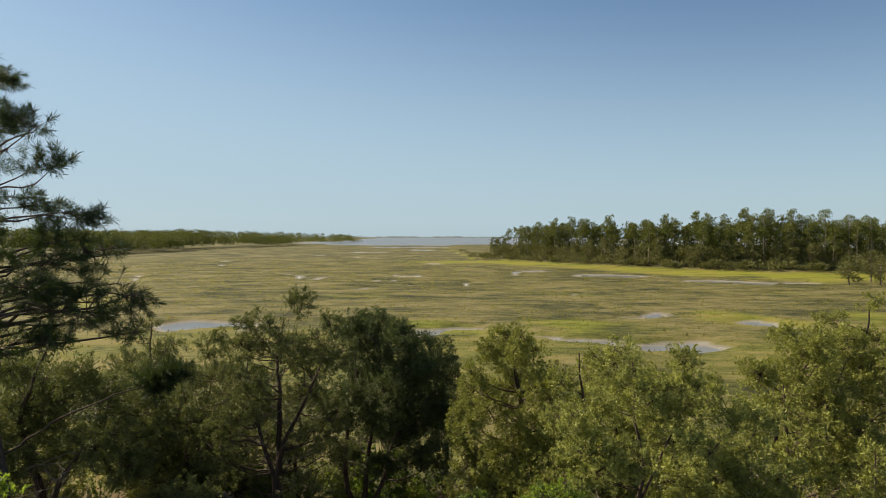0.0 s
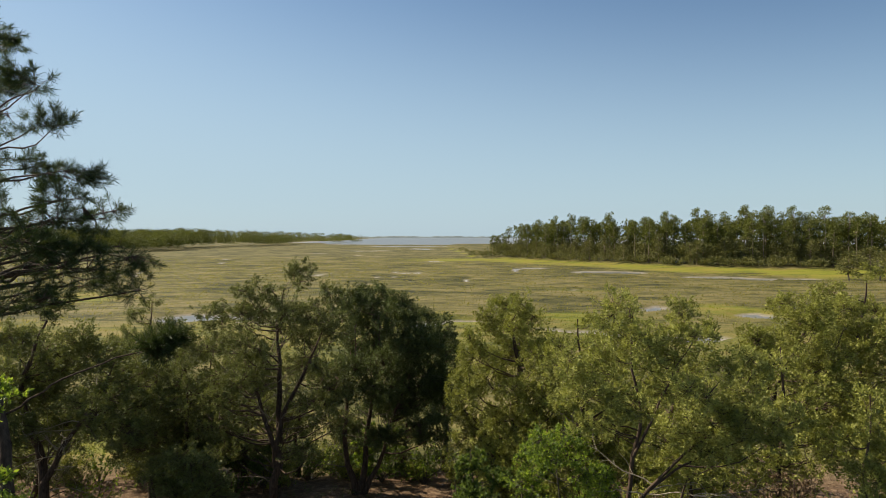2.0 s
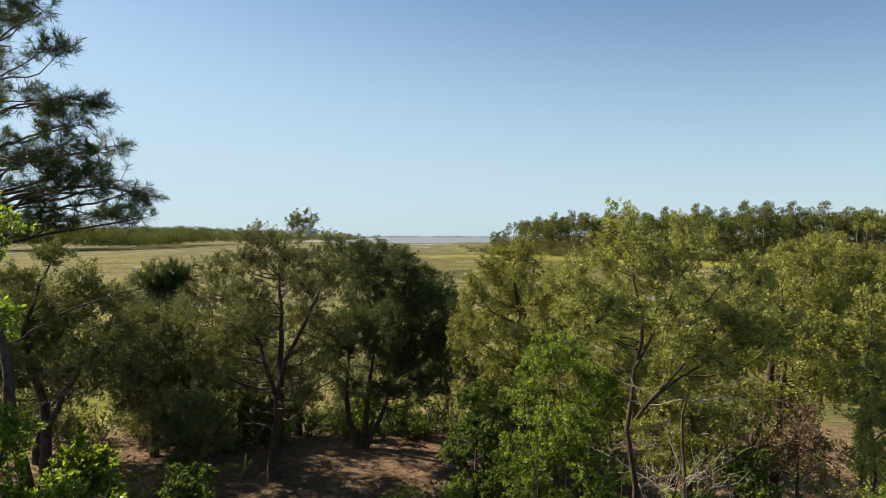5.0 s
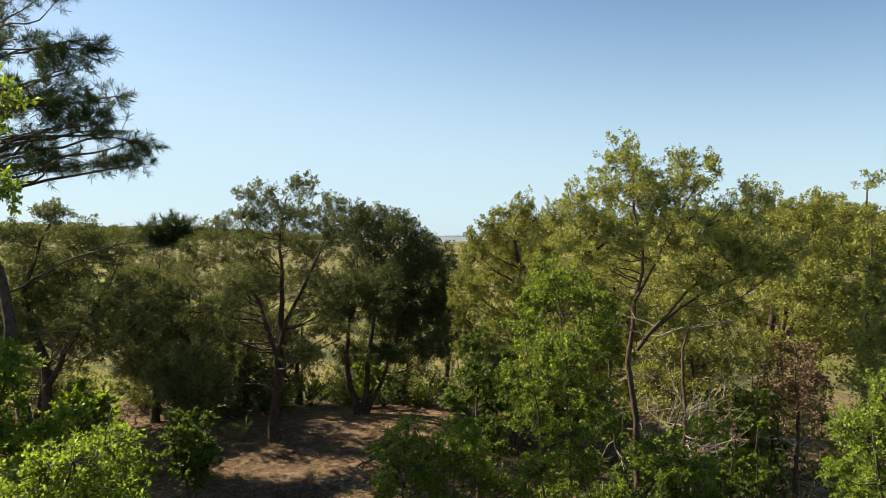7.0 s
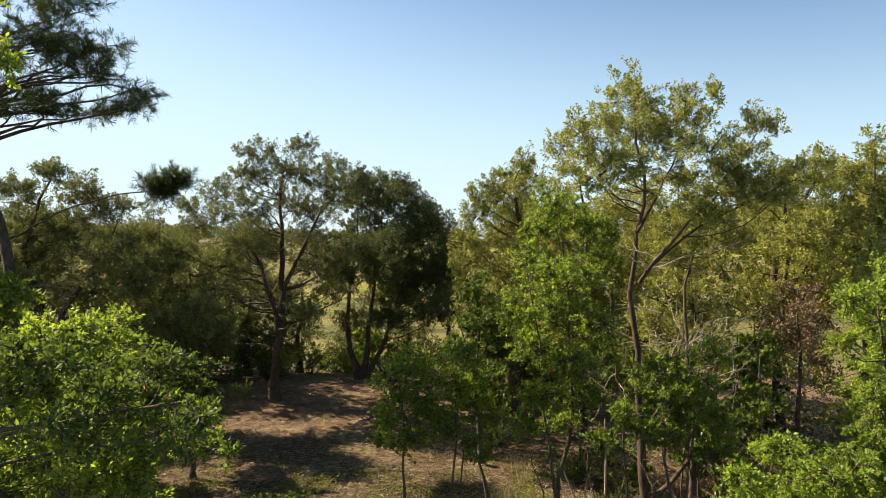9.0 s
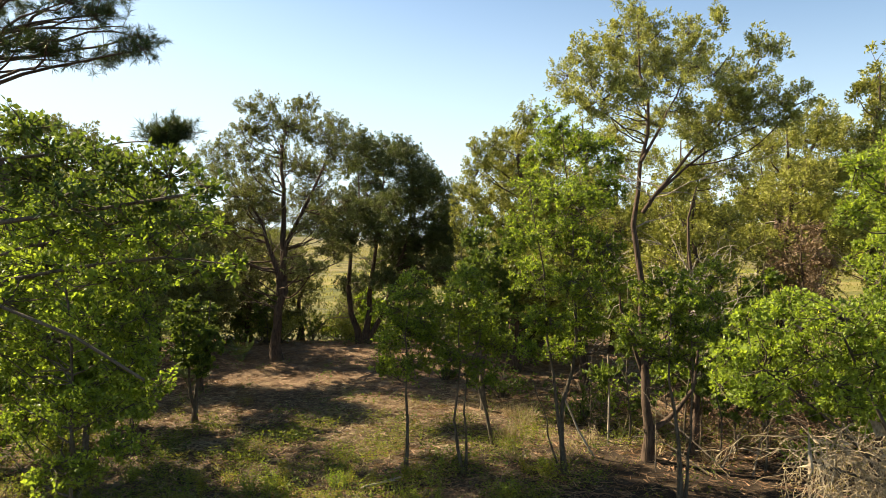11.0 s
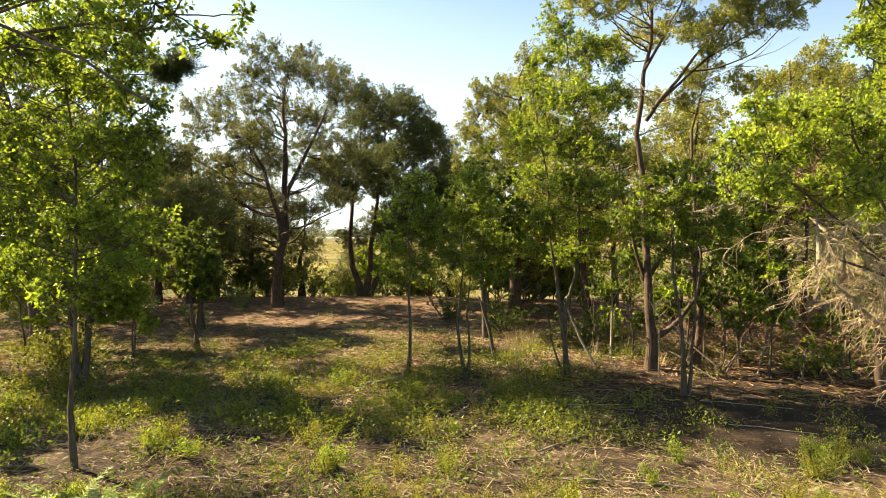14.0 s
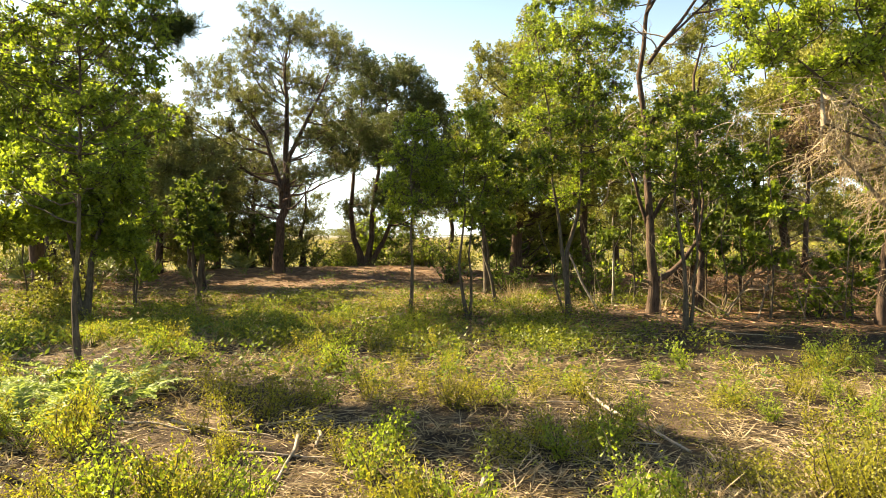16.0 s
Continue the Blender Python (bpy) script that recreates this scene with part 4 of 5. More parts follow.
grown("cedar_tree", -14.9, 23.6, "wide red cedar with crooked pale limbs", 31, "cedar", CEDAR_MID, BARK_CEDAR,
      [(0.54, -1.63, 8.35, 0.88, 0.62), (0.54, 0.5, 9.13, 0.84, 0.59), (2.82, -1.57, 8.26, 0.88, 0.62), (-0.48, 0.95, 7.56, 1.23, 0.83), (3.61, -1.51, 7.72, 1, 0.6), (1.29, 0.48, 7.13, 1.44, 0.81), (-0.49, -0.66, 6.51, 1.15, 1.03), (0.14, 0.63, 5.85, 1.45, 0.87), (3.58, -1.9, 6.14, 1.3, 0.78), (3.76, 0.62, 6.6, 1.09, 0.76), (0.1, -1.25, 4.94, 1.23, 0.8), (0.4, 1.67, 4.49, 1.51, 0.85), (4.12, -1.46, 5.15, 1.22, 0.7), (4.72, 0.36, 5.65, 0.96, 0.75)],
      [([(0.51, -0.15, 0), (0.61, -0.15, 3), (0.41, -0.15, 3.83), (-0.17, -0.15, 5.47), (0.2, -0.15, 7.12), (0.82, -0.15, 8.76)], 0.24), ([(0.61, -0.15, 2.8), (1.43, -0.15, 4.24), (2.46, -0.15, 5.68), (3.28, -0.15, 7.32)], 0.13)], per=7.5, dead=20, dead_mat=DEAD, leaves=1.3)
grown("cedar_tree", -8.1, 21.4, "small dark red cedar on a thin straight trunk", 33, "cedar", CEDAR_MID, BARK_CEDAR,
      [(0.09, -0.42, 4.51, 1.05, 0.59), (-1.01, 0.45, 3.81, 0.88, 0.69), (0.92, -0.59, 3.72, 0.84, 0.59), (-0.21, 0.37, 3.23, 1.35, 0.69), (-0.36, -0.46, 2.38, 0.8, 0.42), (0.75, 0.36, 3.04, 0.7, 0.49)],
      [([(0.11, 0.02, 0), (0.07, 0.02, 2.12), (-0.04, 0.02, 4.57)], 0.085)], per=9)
grown("oak_tree", 2.65, 13.65, "bright green young oak with several thin stems", 42, "leaf", OAK, BARK_OAK,
      [(-0.26, -0.59, 7.43, 0.45, 0.52), (0.26, 0.45, 7.19, 0.72, 0.56), (0.68, -0.57, 6.93, 0.45, 0.45), (-0.41, 0.52, 6.94, 0.4, 0.4), (1.09, -0.19, 6.75, 0.25, 0.28), (-0.49, 0.62, 6.23, 0.58, 0.57), (0.15, -0.6, 5.97, 0.8, 0.57), (1.13, 0.5, 6.18, 0.49, 0.56), (-0.85, -0.21, 5.19, 0.57, 0.55), (0.11, 0.45, 5.19, 0.79, 0.61), (0.73, -0.36, 4.93, 0.61, 0.52), (-0.5, 0.6, 4.32, 0.69, 0.55), (0.18, -0.54, 4.11, 0.73, 0.51), (1.13, 0.52, 4.16, 0.49, 0.45), (-0.41, -0.42, 3.41, 0.65, 0.42), (0.61, 0.33, 3.28, 0.68, 0.41), (-0.74, -0.41, 2.8, 0.43, 0.27), (0.07, 0.26, 2.68, 0.59, 0.29)],
      [([(0.09, 0, 0), (0.03, 0, 1.35), (0.25, 0, 2.93), (0.29, 0, 5.12), (0.03, 0, 7.43)], 0.055), ([(0.12, 0, 0), (-0.1, 0, 2.32), (-0.46, 0, 4.15), (-0.64, 0, 5.97)], 0.05), ([(0.03, 0, 0), (-0.28, 0, 0.99), (-0.58, 0, 2.08)], 0.03)], per=27, size=0.85)
grown("oak_sapling", -0.6, 13.75, "slender green oak sapling on a thin trunk", 41, "leaf", OAK, BARK_OAK,
      [(0.07, -0.46, 4.12, 0.54, 0.42), (-0.41, 0.39, 3.66, 0.49, 0.45), (0.38, -0.17, 3.51, 0.55, 0.46), (-0.16, 0.43, 3.03, 0.66, 0.48), (-0.5, -0.38, 2.82, 0.35, 0.37), (0.5, 0.22, 2.9, 0.5, 0.45), (0.06, -0.31, 2.46, 0.55, 0.34), (-0.53, 0.32, 2.3, 0.43, 0.29)],
      [([(-0.11, 0, 0), (-0.11, 0, 2.07), (-0.04, 0, 3.3), (0.05, 0, 4.28)], 0.045)], per=19, size=0.95)
grown("oak_sapling", 0.5, 13.75, "green oak sapling with two crossing thin stems", 43, "leaf", OAK, BARK_OAK,
      [(0.09, -0.42, 4.24, 0.57, 0.43), (-0.25, 0.17, 3.67, 0.54, 0.48), (0.49, -0.17, 3.66, 0.55, 0.46), (0.26, 0.5, 3.05, 0.72, 0.55), (-0.26, -0.34, 2.67, 0.52, 0.34), (0.77, 0.22, 2.93, 0.48, 0.45), (0.45, -0.44, 2.34, 0.54, 0.33)],
      [([(0.05, 0, 0), (-0.19, 0, 1.34), (-0.07, 0, 2.81), (0.11, 0, 4.28)], 0.04), ([(0.09, 0, 0), (0.05, 0, 1.83), (0.48, 0, 3.3)], 0.035)], per=18, size=0.92)
grown("oak_tree", 4.75, 12.1, "dark green bushy oak under the tall cedar", 44, "leaf", OAK, BARK_OAK,
      [(-0.36, -0.16, 4.34, 0.49, 0.33), (-0.64, 0.29, 4.03, 0.38, 0.31), (-0.06, -0.28, 3.95, 0.54, 0.35), (-0.21, 0.58, 3.6, 0.65, 0.38), (0.41, -0.16, 3.89, 0.37, 0.33), (0.34, 0.55, 3.26, 0.58, 0.35), (-0.68, -0.16, 3.14, 0.49, 0.27), (-0.07, 0.36, 2.81, 0.51, 0.29), (0.54, -0.31, 3.27, 0.43, 0.35), (0.69, 0.43, 4.51, 0.43, 0.37), (-1.15, -0.3, 3.48, 0.36, 0.3), (0.92, 0.31, 2.72, 0.46, 0.28)],
      [([(-0.04, 0.05, 0), (-0.12, 0.05, 1.53), (-0.23, 0.05, 3.06), (-0.28, 0.05, 4.26)], 0.05), ([(0.04, 0.05, 0), (0.21, 0.05, 1.53), (0.15, 0.05, 3.28)], 0.035)], per=19, size=0.95)
grown("oak_tree", 5.3, 6.7, "sunlit yellow-green oak over a tangle of grey twigs", 47, "leaf", OAK_SUNLIT, BARK_OAK,
      [(-2.12, -0.74, 4.42, 0.28, 0.21), (-1.44, -0.1, 4.5, 0.35, 0.22), (-1.35, -0.68, 4.47, 0.32, 0.22), (-0.71, -0.28, 4.39, 0.34, 0.24), (-2.36, -0.78, 4.09, 0.26, 0.24), (-1.74, -0.23, 4.03, 0.34, 0.29), (-1.54, -0.61, 4.13, 0.32, 0.26), (-0.81, -0.07, 3.95, 0.35, 0.28), (-0.86, -0.69, 3.97, 0.29, 0.27), (-2.17, -0.28, 3.72, 0.22, 0.2), (-2.07, -0.74, 3.72, 0.28, 0.2), (-1.31, -0.09, 3.61, 0.35, 0.23), (-1.2, -0.71, 3.66, 0.32, 0.23), (-0.47, -0.09, 3.48, 0.28, 0.25), (-0.41, -0.68, 4.12, 0.45, 0.5), (0.43, -0.27, 3.98, 0.54, 0.61)],
      [([(0.13, -0.43, 0), (0.01, -0.43, 2.02), (-0.46, -0.43, 3.19), (-1.04, -0.43, 4.24)], 0.06), ([(0.18, -0.43, 0), (0.13, -0.43, 2.31), (0.07, -0.43, 3.77)], 0.06), ([(-0.11, -0.43, 2.31), (-1.04, -0.43, 3.25), (-1.86, -0.43, 3.89)], 0.03)], per=48, size=0.66)
grown("oak_tree", 6.5, 7.7, "tall yellow-green oak behind the sunlit one", 52, "leaf", OAK_SUNLIT, BARK_OAK,
      [(-1.35, -0.31, 6.09, 0.32, 0.3), (-0.74, 0.25, 5.82, 0.41, 0.41), (-1.45, -0.28, 5.55, 0.3, 0.24), (-0.52, 0.09, 6.24, 0.49, 0.55), (-0.51, -0.27, 5.43, 0.62, 0.7), (-0.81, 0.35, 5.07, 0.38, 0.36), (-0.84, -0.26, 4.68, 0.47, 0.44)],
      [([(-0.4, -0.03, 0), (-0.47, -0.03, 2.85), (-0.68, -0.03, 4.96), (-0.89, -0.03, 6.01)], 0.08)], per=34, size=0.72)
grown("oak_sapling", -4.5, 7.5, "straight young oak with bright sunlit leaves", 45, "leaf", OAK, BARK_OAK,
      [(0.2, -0.4, 5.4, 0.64, 0.35), (0.29, 0.47, 5.32, 0.62, 0.39), (-0.19, -0.46, 4.89, 0.59, 0.4), (-0.15, 0.61, 4.83, 0.74, 0.46), (0.95, -0.33, 4.49, 0.44, 0.36), (-0.87, 0.57, 4.36, 0.67, 0.45), (0.65, -0.49, 4.03, 0.59, 0.35), (-0.47, 0.51, 3.71, 0.75, 0.39), (0.88, -0.3, 3.52, 0.44, 0.32), (-0.91, 0.52, 3.2, 0.59, 0.39), (0.48, -0.42, 3.06, 0.58, 0.3), (-0.6, 0.62, 2.61, 0.58, 0.29), (0.82, -0.44, 2.6, 0.36, 0.2), (-1.46, 0.36, 3.93, 0.49, 0.65), (1.19, -0.49, 3.91, 0.33, 0.37), (0.83, 0.4, 3.07, 0.33, 0.33), (0.32, -0.5, 2.3, 0.52, 0.22), (-1.1, 0.58, 2.48, 0.51, 0.38), (1.04, -0.37, 4.98, 0.3, 0.3), (-1.42, 0.2, 5.19, 0.56, 0.63)],
      [([(-0.01, 0.05, 0), (-0.02, 0.05, 1.82), (0.01, 0.05, 2.93), (0.01, 0.05, 4.25), (-0.03, 0.05, 5.57)], 0.036)], per=27, size=0.8)
grown("oak_tree", -6.6, 5.0, "spreading oak with shaded dark green leaves and arching limbs", 46, "leaf", OAK_DARK_SHADED, BARK_OAK,
      [(3.79, -0.98, 5.91, 0.27, 0.21), (3.75, -0.36, 5.83, 0.35, 0.24), (4.35, -0.77, 5.66, 0.33, 0.22), (4.48, -0.19, 5.71, 0.33, 0.22), (5.06, -0.95, 5.51, 0.18, 0.15), (3.48, -0.35, 5.61, 0.35, 0.27), (4.16, -0.89, 5.41, 0.36, 0.21), (4.23, -0.14, 5.41, 0.37, 0.25), (4.9, -0.83, 5.3, 0.23, 0.19), (2.15, -0.15, 6.3, 0.79, 0.65), (1.99, -0.9, 6.73, 0.68, 0.46), (0.45, -0.35, 7.8, 0.76, 0.63)],
      [([(0.03, -0.53, 0), (0.07, -0.53, 2.34), (0.16, -0.53, 4.48), (0.54, -0.53, 6.62), (0.76, -0.53, 8.34)], 0.2), ([(0.12, -0.53, 3.62), (1.19, -0.53, 4.82), (2.69, -0.53, 5.21), (3.97, -0.53, 5.38), (4.83, -0.53, 5.51)], 0.055), ([(0.12, -0.53, 3.97), (2.04, -0.53, 4.91), (3.33, -0.53, 4.78), (3.59, -0.53, 4.74), (3.8, -0.53, 4.5), (4.01, -0.53, 4.42), (4.19, -0.53, 4.18), (4.44, -0.53, 4.09)], 0.038), ([(0.14, -0.53, 4.22), (1.62, -0.53, 5.55), (3.33, -0.53, 5.77), (3.76, -0.53, 5.81)], 0.06)], per=27, size=0.74)
grown("oak_tree", -5.4, 5.6, "young oak with backlit green leaves", 48, "leaf", OAK, BARK_OAK,
      [(3.82, -0.57, 4.89, 0.17, 0.11), (3.28, -0.19, 4.85, 0.35, 0.16), (2.77, -0.7, 4.8, 0.42, 0.18), (1.77, -0.14, 4.87, 0.47, 0.24), (2.41, -0.73, 5.15, 0.42, 0.21), (2.88, -0.09, 5.13, 0.41, 0.23), (3.59, -0.65, 5.24, 0.24, 0.2), (1.61, -0.2, 5.28, 0.41, 0.26), (2.8, -0.77, 5.19, 0.37, 0.2), (1.28, -0.31, 4.92, 0.4, 0.32), (1.89, -0.56, 4.58, 0.38, 0.18)],
      [([(0.05, -0.43, 0), (0.1, -0.43, 2.48), (0.29, -0.43, 3.94), (1.07, -0.43, 4.67), (2.15, -0.43, 4.92), (3.12, -0.43, 4.97)], 0.06), ([(0.19, -0.43, 3.45), (0.93, -0.43, 4.67), (1.9, -0.43, 5.16), (2.88, -0.43, 5.16)], 0.03)], per=18, size=0.76)
pine = grown("pine_tree", -11.75, 18.1, "tall pine with long needle tufts and dark spreading limbs", 11, "needle", PINE, BARK_PINE,
      [(0.14, -0.62, 17.26, 0.63, 0.43), (-1.87, 1.52, 17.79, 1.18, 0.57), (1.18, -1.3, 16.04, 0.84, 0.46), (-0.94, 0.89, 16.4, 1.14, 0.51), (1.24, -0.65, 15.02, 0.84, 0.51), (-2.12, 2.13, 15.52, 1.21, 0.59), (2.08, -0.5, 13.58, 0.88, 0.48), (-0.2, 1.04, 14, 1.15, 0.52), (0.2, -1.7, 13.31, 0.99, 0.56), (1.64, 1.56, 12.63, 0.87, 0.49), (1.42, -0.96, 12.37, 1.21, 0.5), (2.65, 1.24, 11.1, 0.89, 0.61), (2.38, -1.32, 11.27, 1.35, 0.53), (-0.83, 1.25, 11.15, 1.16, 0.65), (3.3, -0.45, 10.37, 0.71, 0.36), (-3.37, 1.68, 15.07, 1.39, 0.78), (-2, -0.93, 12.38, 1.38, 0.77), (-3.27, 1.31, 10.9, 1.56, 0.87), (-0.42, -1.45, 15.85, 1, 0.66), (-1.92, 1.59, 12.46, 1.18, 0.77), (1.59, -1.85, 11.71, 1.15, 0.48), (1.29, 1.09, 10.56, 1.15, 0.47), (1.21, -1.23, 10.26, 1.19, 0.5), (1.82, 1.37, 11.75, 0.78, 0.44), (1.78, -0.92, 12.98, 0.86, 0.43)],
      [([(0.24, 0.21, 0), (-0, 0.21, 2.83), (-0.97, 0.21, 7.66), (-1.37, 0.21, 10.88), (-1.29, 0.21, 14.1), (-0.89, 0.21, 16.68), (-0.48, 0.21, 18.45)], 0.22)], per=4.6, rise=0.2, twig=0.9)

CED = "eastern red cedar with shaggy brown bark and olive-green foliage"
for x, y, h, r, base, seed, label, dead in (
        (4.9, 21.5, 9.4, 2.6, 1.8, 26, CED, 5), (8.3, 22.6, 8.8, 3.0, 2.4, 36, "olive-green red cedar with bleached dead lower limbs", 12),
        (7.3, 18.6, 6.8, 2.1, 2.6, 37, "olive-green red cedar with bleached dead lower limbs", 14), (10.6, 19.6, 8.7, 2.4, 2.2, 38, CED, 8),
        (13.9, 17.4, 8.4, 3.0, 2.4, 29, CED, 4), (16.8, 25.5, 10.6, 3.2, 2.8, 34, "thin-crowned red cedar with many pale bare twigs", 14),
        (7.6, 28.5, 8.2, 2.9, 1.8, 63, "olive-green red cedar at the marsh edge", 3)):
    wild("cedar_tree", x, y, h, r, base, "cedar", CEDAR, BARK_CEDAR, label, seed, trunk=0.16, dead=dead, per=4.8)
wild("cedar_tree", 9.6, 16.8, 5.5, 1.15, 3.4, "cedar", DRY_CEDAR, BARK_CEDAR, "dead cedar with withered red-brown foliage", 39, trunk=0.1, dead=16, dead_mat=DEAD, per=4.5)
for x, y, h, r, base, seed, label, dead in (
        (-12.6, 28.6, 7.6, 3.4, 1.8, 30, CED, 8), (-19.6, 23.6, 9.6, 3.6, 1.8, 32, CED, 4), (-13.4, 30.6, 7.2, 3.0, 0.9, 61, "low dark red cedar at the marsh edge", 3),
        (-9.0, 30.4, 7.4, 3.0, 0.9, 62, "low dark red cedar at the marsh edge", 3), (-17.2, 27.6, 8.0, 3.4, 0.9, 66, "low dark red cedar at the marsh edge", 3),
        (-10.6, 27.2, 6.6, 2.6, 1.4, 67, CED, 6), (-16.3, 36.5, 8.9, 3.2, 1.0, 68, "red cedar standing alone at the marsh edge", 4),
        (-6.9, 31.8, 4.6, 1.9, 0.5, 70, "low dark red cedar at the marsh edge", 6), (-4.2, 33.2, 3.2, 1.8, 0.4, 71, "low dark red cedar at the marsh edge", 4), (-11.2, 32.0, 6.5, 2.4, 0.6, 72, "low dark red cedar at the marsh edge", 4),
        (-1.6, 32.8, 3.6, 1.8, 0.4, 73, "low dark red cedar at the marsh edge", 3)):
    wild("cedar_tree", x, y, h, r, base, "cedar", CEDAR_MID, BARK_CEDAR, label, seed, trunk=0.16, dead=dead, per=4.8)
wild("oak_tree", 1.3, 18.6, 5.6, 1.5, 1.9, "leaf", OAK_DARK_SHADED, BARK_OAK, "green bushy young oak", 49, trunk=0.08, stems=2, per=16, size=1.3)
# oaks at x -10.4 and -13.3 are out of view, added to cast shade
for x, y, h, r, base, seed, label in ((-7.3, 12.8, 4.9, 1.8, 1.5, 50, "green young oak in the shade of the pine"), (-10.5, 14.4, 6.6, 2.0, 1.7, 51, "green young oak in the shade of the pine"),
                                      (-10.4, 10.2, 4.8, 2.0, 1.4, 65, "unseen oak added left of view to shade the clearing"), (-13.3, 15.0, 11.5, 2.3, 5.5, 69, "tall unseen oak added left of view to shade the clearing"), (8.9, 10.6, 5.3, 1.9, 1.6, 53, "yellow-green young oak beside dead brush")):
    # the nearer oaks take the leaf copy with sunlight in its colour
    wild("oak_tree", x, y, h, r, base, "leaf", OAK_SUNLIT if y < 15 and x > -11 else OAK, BARK_OAK, label, seed, trunk=0.08, stems=2, per=14, size=1.3)


grown("oak_tree", -6.3, 7.3, "tall thin oak with bright yellow-green leaf tips", 54, "leaf", OAK_SUNLIT, BARK_OAK,
      [(1.2, 0, 8.75, 0.45, 0.36), (1.2, 0, 9.95, 0.4, 0.42), (0.3, 0.2, 9.4, 0.7, 0.5), (0, 0, 10, 0.5, 0.4), (-0.5, 0, 8.6, 0.7, 0.5)], [([(0, 0, 0), (0.05, 0, 4), (0, 0.05, 8), (0.1, 0, 10.1)], 0.07)], per=15, size=0.9)


def understorey():
    """Thin young trees and saplings that fill the shade under the tall ones."""
    rg = np.random.default_rng(300)
    spots = [(rg.uniform(4.6, 9.5), rg.uniform(13.2, 18.5)) for _ in range(15)] + [(rg.uniform(-12.5, -7.2), rg.uniform(14.5, 22)) for _ in range(5)]
    spots += [(rg.uniform(-12, -7.5), rg.uniform(28.5, 32)) for _ in range(5)] + [(rg.uniform(-3.4, 0.2), rg.uniform(30, 33)) for _ in range(3)] + [(rg.uniform(1.5, 11.0), rg.uniform(26, 32)) for _ in range(13)]
    for i, (x, y) in enumerate(spots):
        h = rg.uniform(2.2, 4.6) if y < 24 else rg.uniform(2.0, 4.0)
        # left saplings take the sunlit leaf copy, most others the shaded one
        wild("oak_sapling", x, y, h, rg.uniform(0.7, 1.15) * (1 if y < 24 else 1.3), 0.6 if y > 24 else 0.9, "leaf", OAK_SUNLIT if x < 0 and y < 24 else (OAK_DARK_SHADED, OAK_DARK_SHADED, OAK)[i % 3], BARK_OAK, "thin leafy sapling in the shade of taller trees", 310 + i, trunk=0.025,
             lumps=6, per=7, size=1.5, group="saplings in the undergrowth")
    for i, (x, y, h, r) in enumerate(((-9.8, 17.4, 4.4, 1.6), (-6.9, 17.9, 3.6, 1.1))):
        wild("oak_tree", x, y, h, r, 1.5, "leaf", (OAK, OAK_DARK_SHADED)[i], BARK_OAK, "dark green oak in the shade beside the pine", 360 + i, trunk=0.08, stems=2, per=9, size=1.6)


understorey()


def lone_limb():
    """The pine's lowest living limb, with one flat dark tuft at its end."""
    rg = np.random.default_rng(12)
    pts = smooth_line(rg, [(-0.9, 0.3, 6.6), (0.6, 1.0, 7.6), (1.9, 1.8, 8.2), (2.7, 2.4, 8.3), (3.3, 2.8, 8.7)], 16, 0.05)
    tb, P, D = Tubes(), [], []
    tb.add(pts, np.linspace(0.038, 0.013, 16), 6)
    for i in range(105):
        a = rg.uniform(0, 6.28)
        sp = bough(rg, pts[rg.integers(13, 16)], (math.cos(a), math.sin(a), rg.normal(0.0, 0.7)), rg.uniform(0.25, 0.75), 0.1, 0.12, 4)
        tb.add(sp, np.linspace(0.014, 0.005, 4), 3)
        for q in (1, 2, 3):
            P.append(sp[q])
            D.append(sp[-1] - sp[-2] + np.array([0, 0, 0.1]))
    part("limb", tb.mesh("limb", BARK_PINE), pine)
    V, F = foliage(rg, "needle", np.array(P), unit(np.array(D)), 1.0, 1.0)
    part("needle_tuft", quick_mesh("needle_tuft", V, F, PINE), pine)


lone_limb()


def low_fork():
    """The thick crooked limb low on the tall cedar's trunk."""
    rg = np.random.default_rng(64)
    tb = Tubes()
    pts = bough(rg, (0.05, -0.02, 0.75), (1, -0.2, 0.25), 1.5, 1.4, 0.12, 8)
    tb.add(pts, np.linspace(0.075, 0.04, 8), 8)
    tb.add(bough(rg, pts[-1], (0.3, 0.1, 1), 2.2, 0.2, 0.1, 6), np.linspace(0.04, 0.012, 6), 6)
    part("low_limb", tb.mesh("low_limb", BARK_CEDAR), tall, "thick crooked low limb")


low_fork()


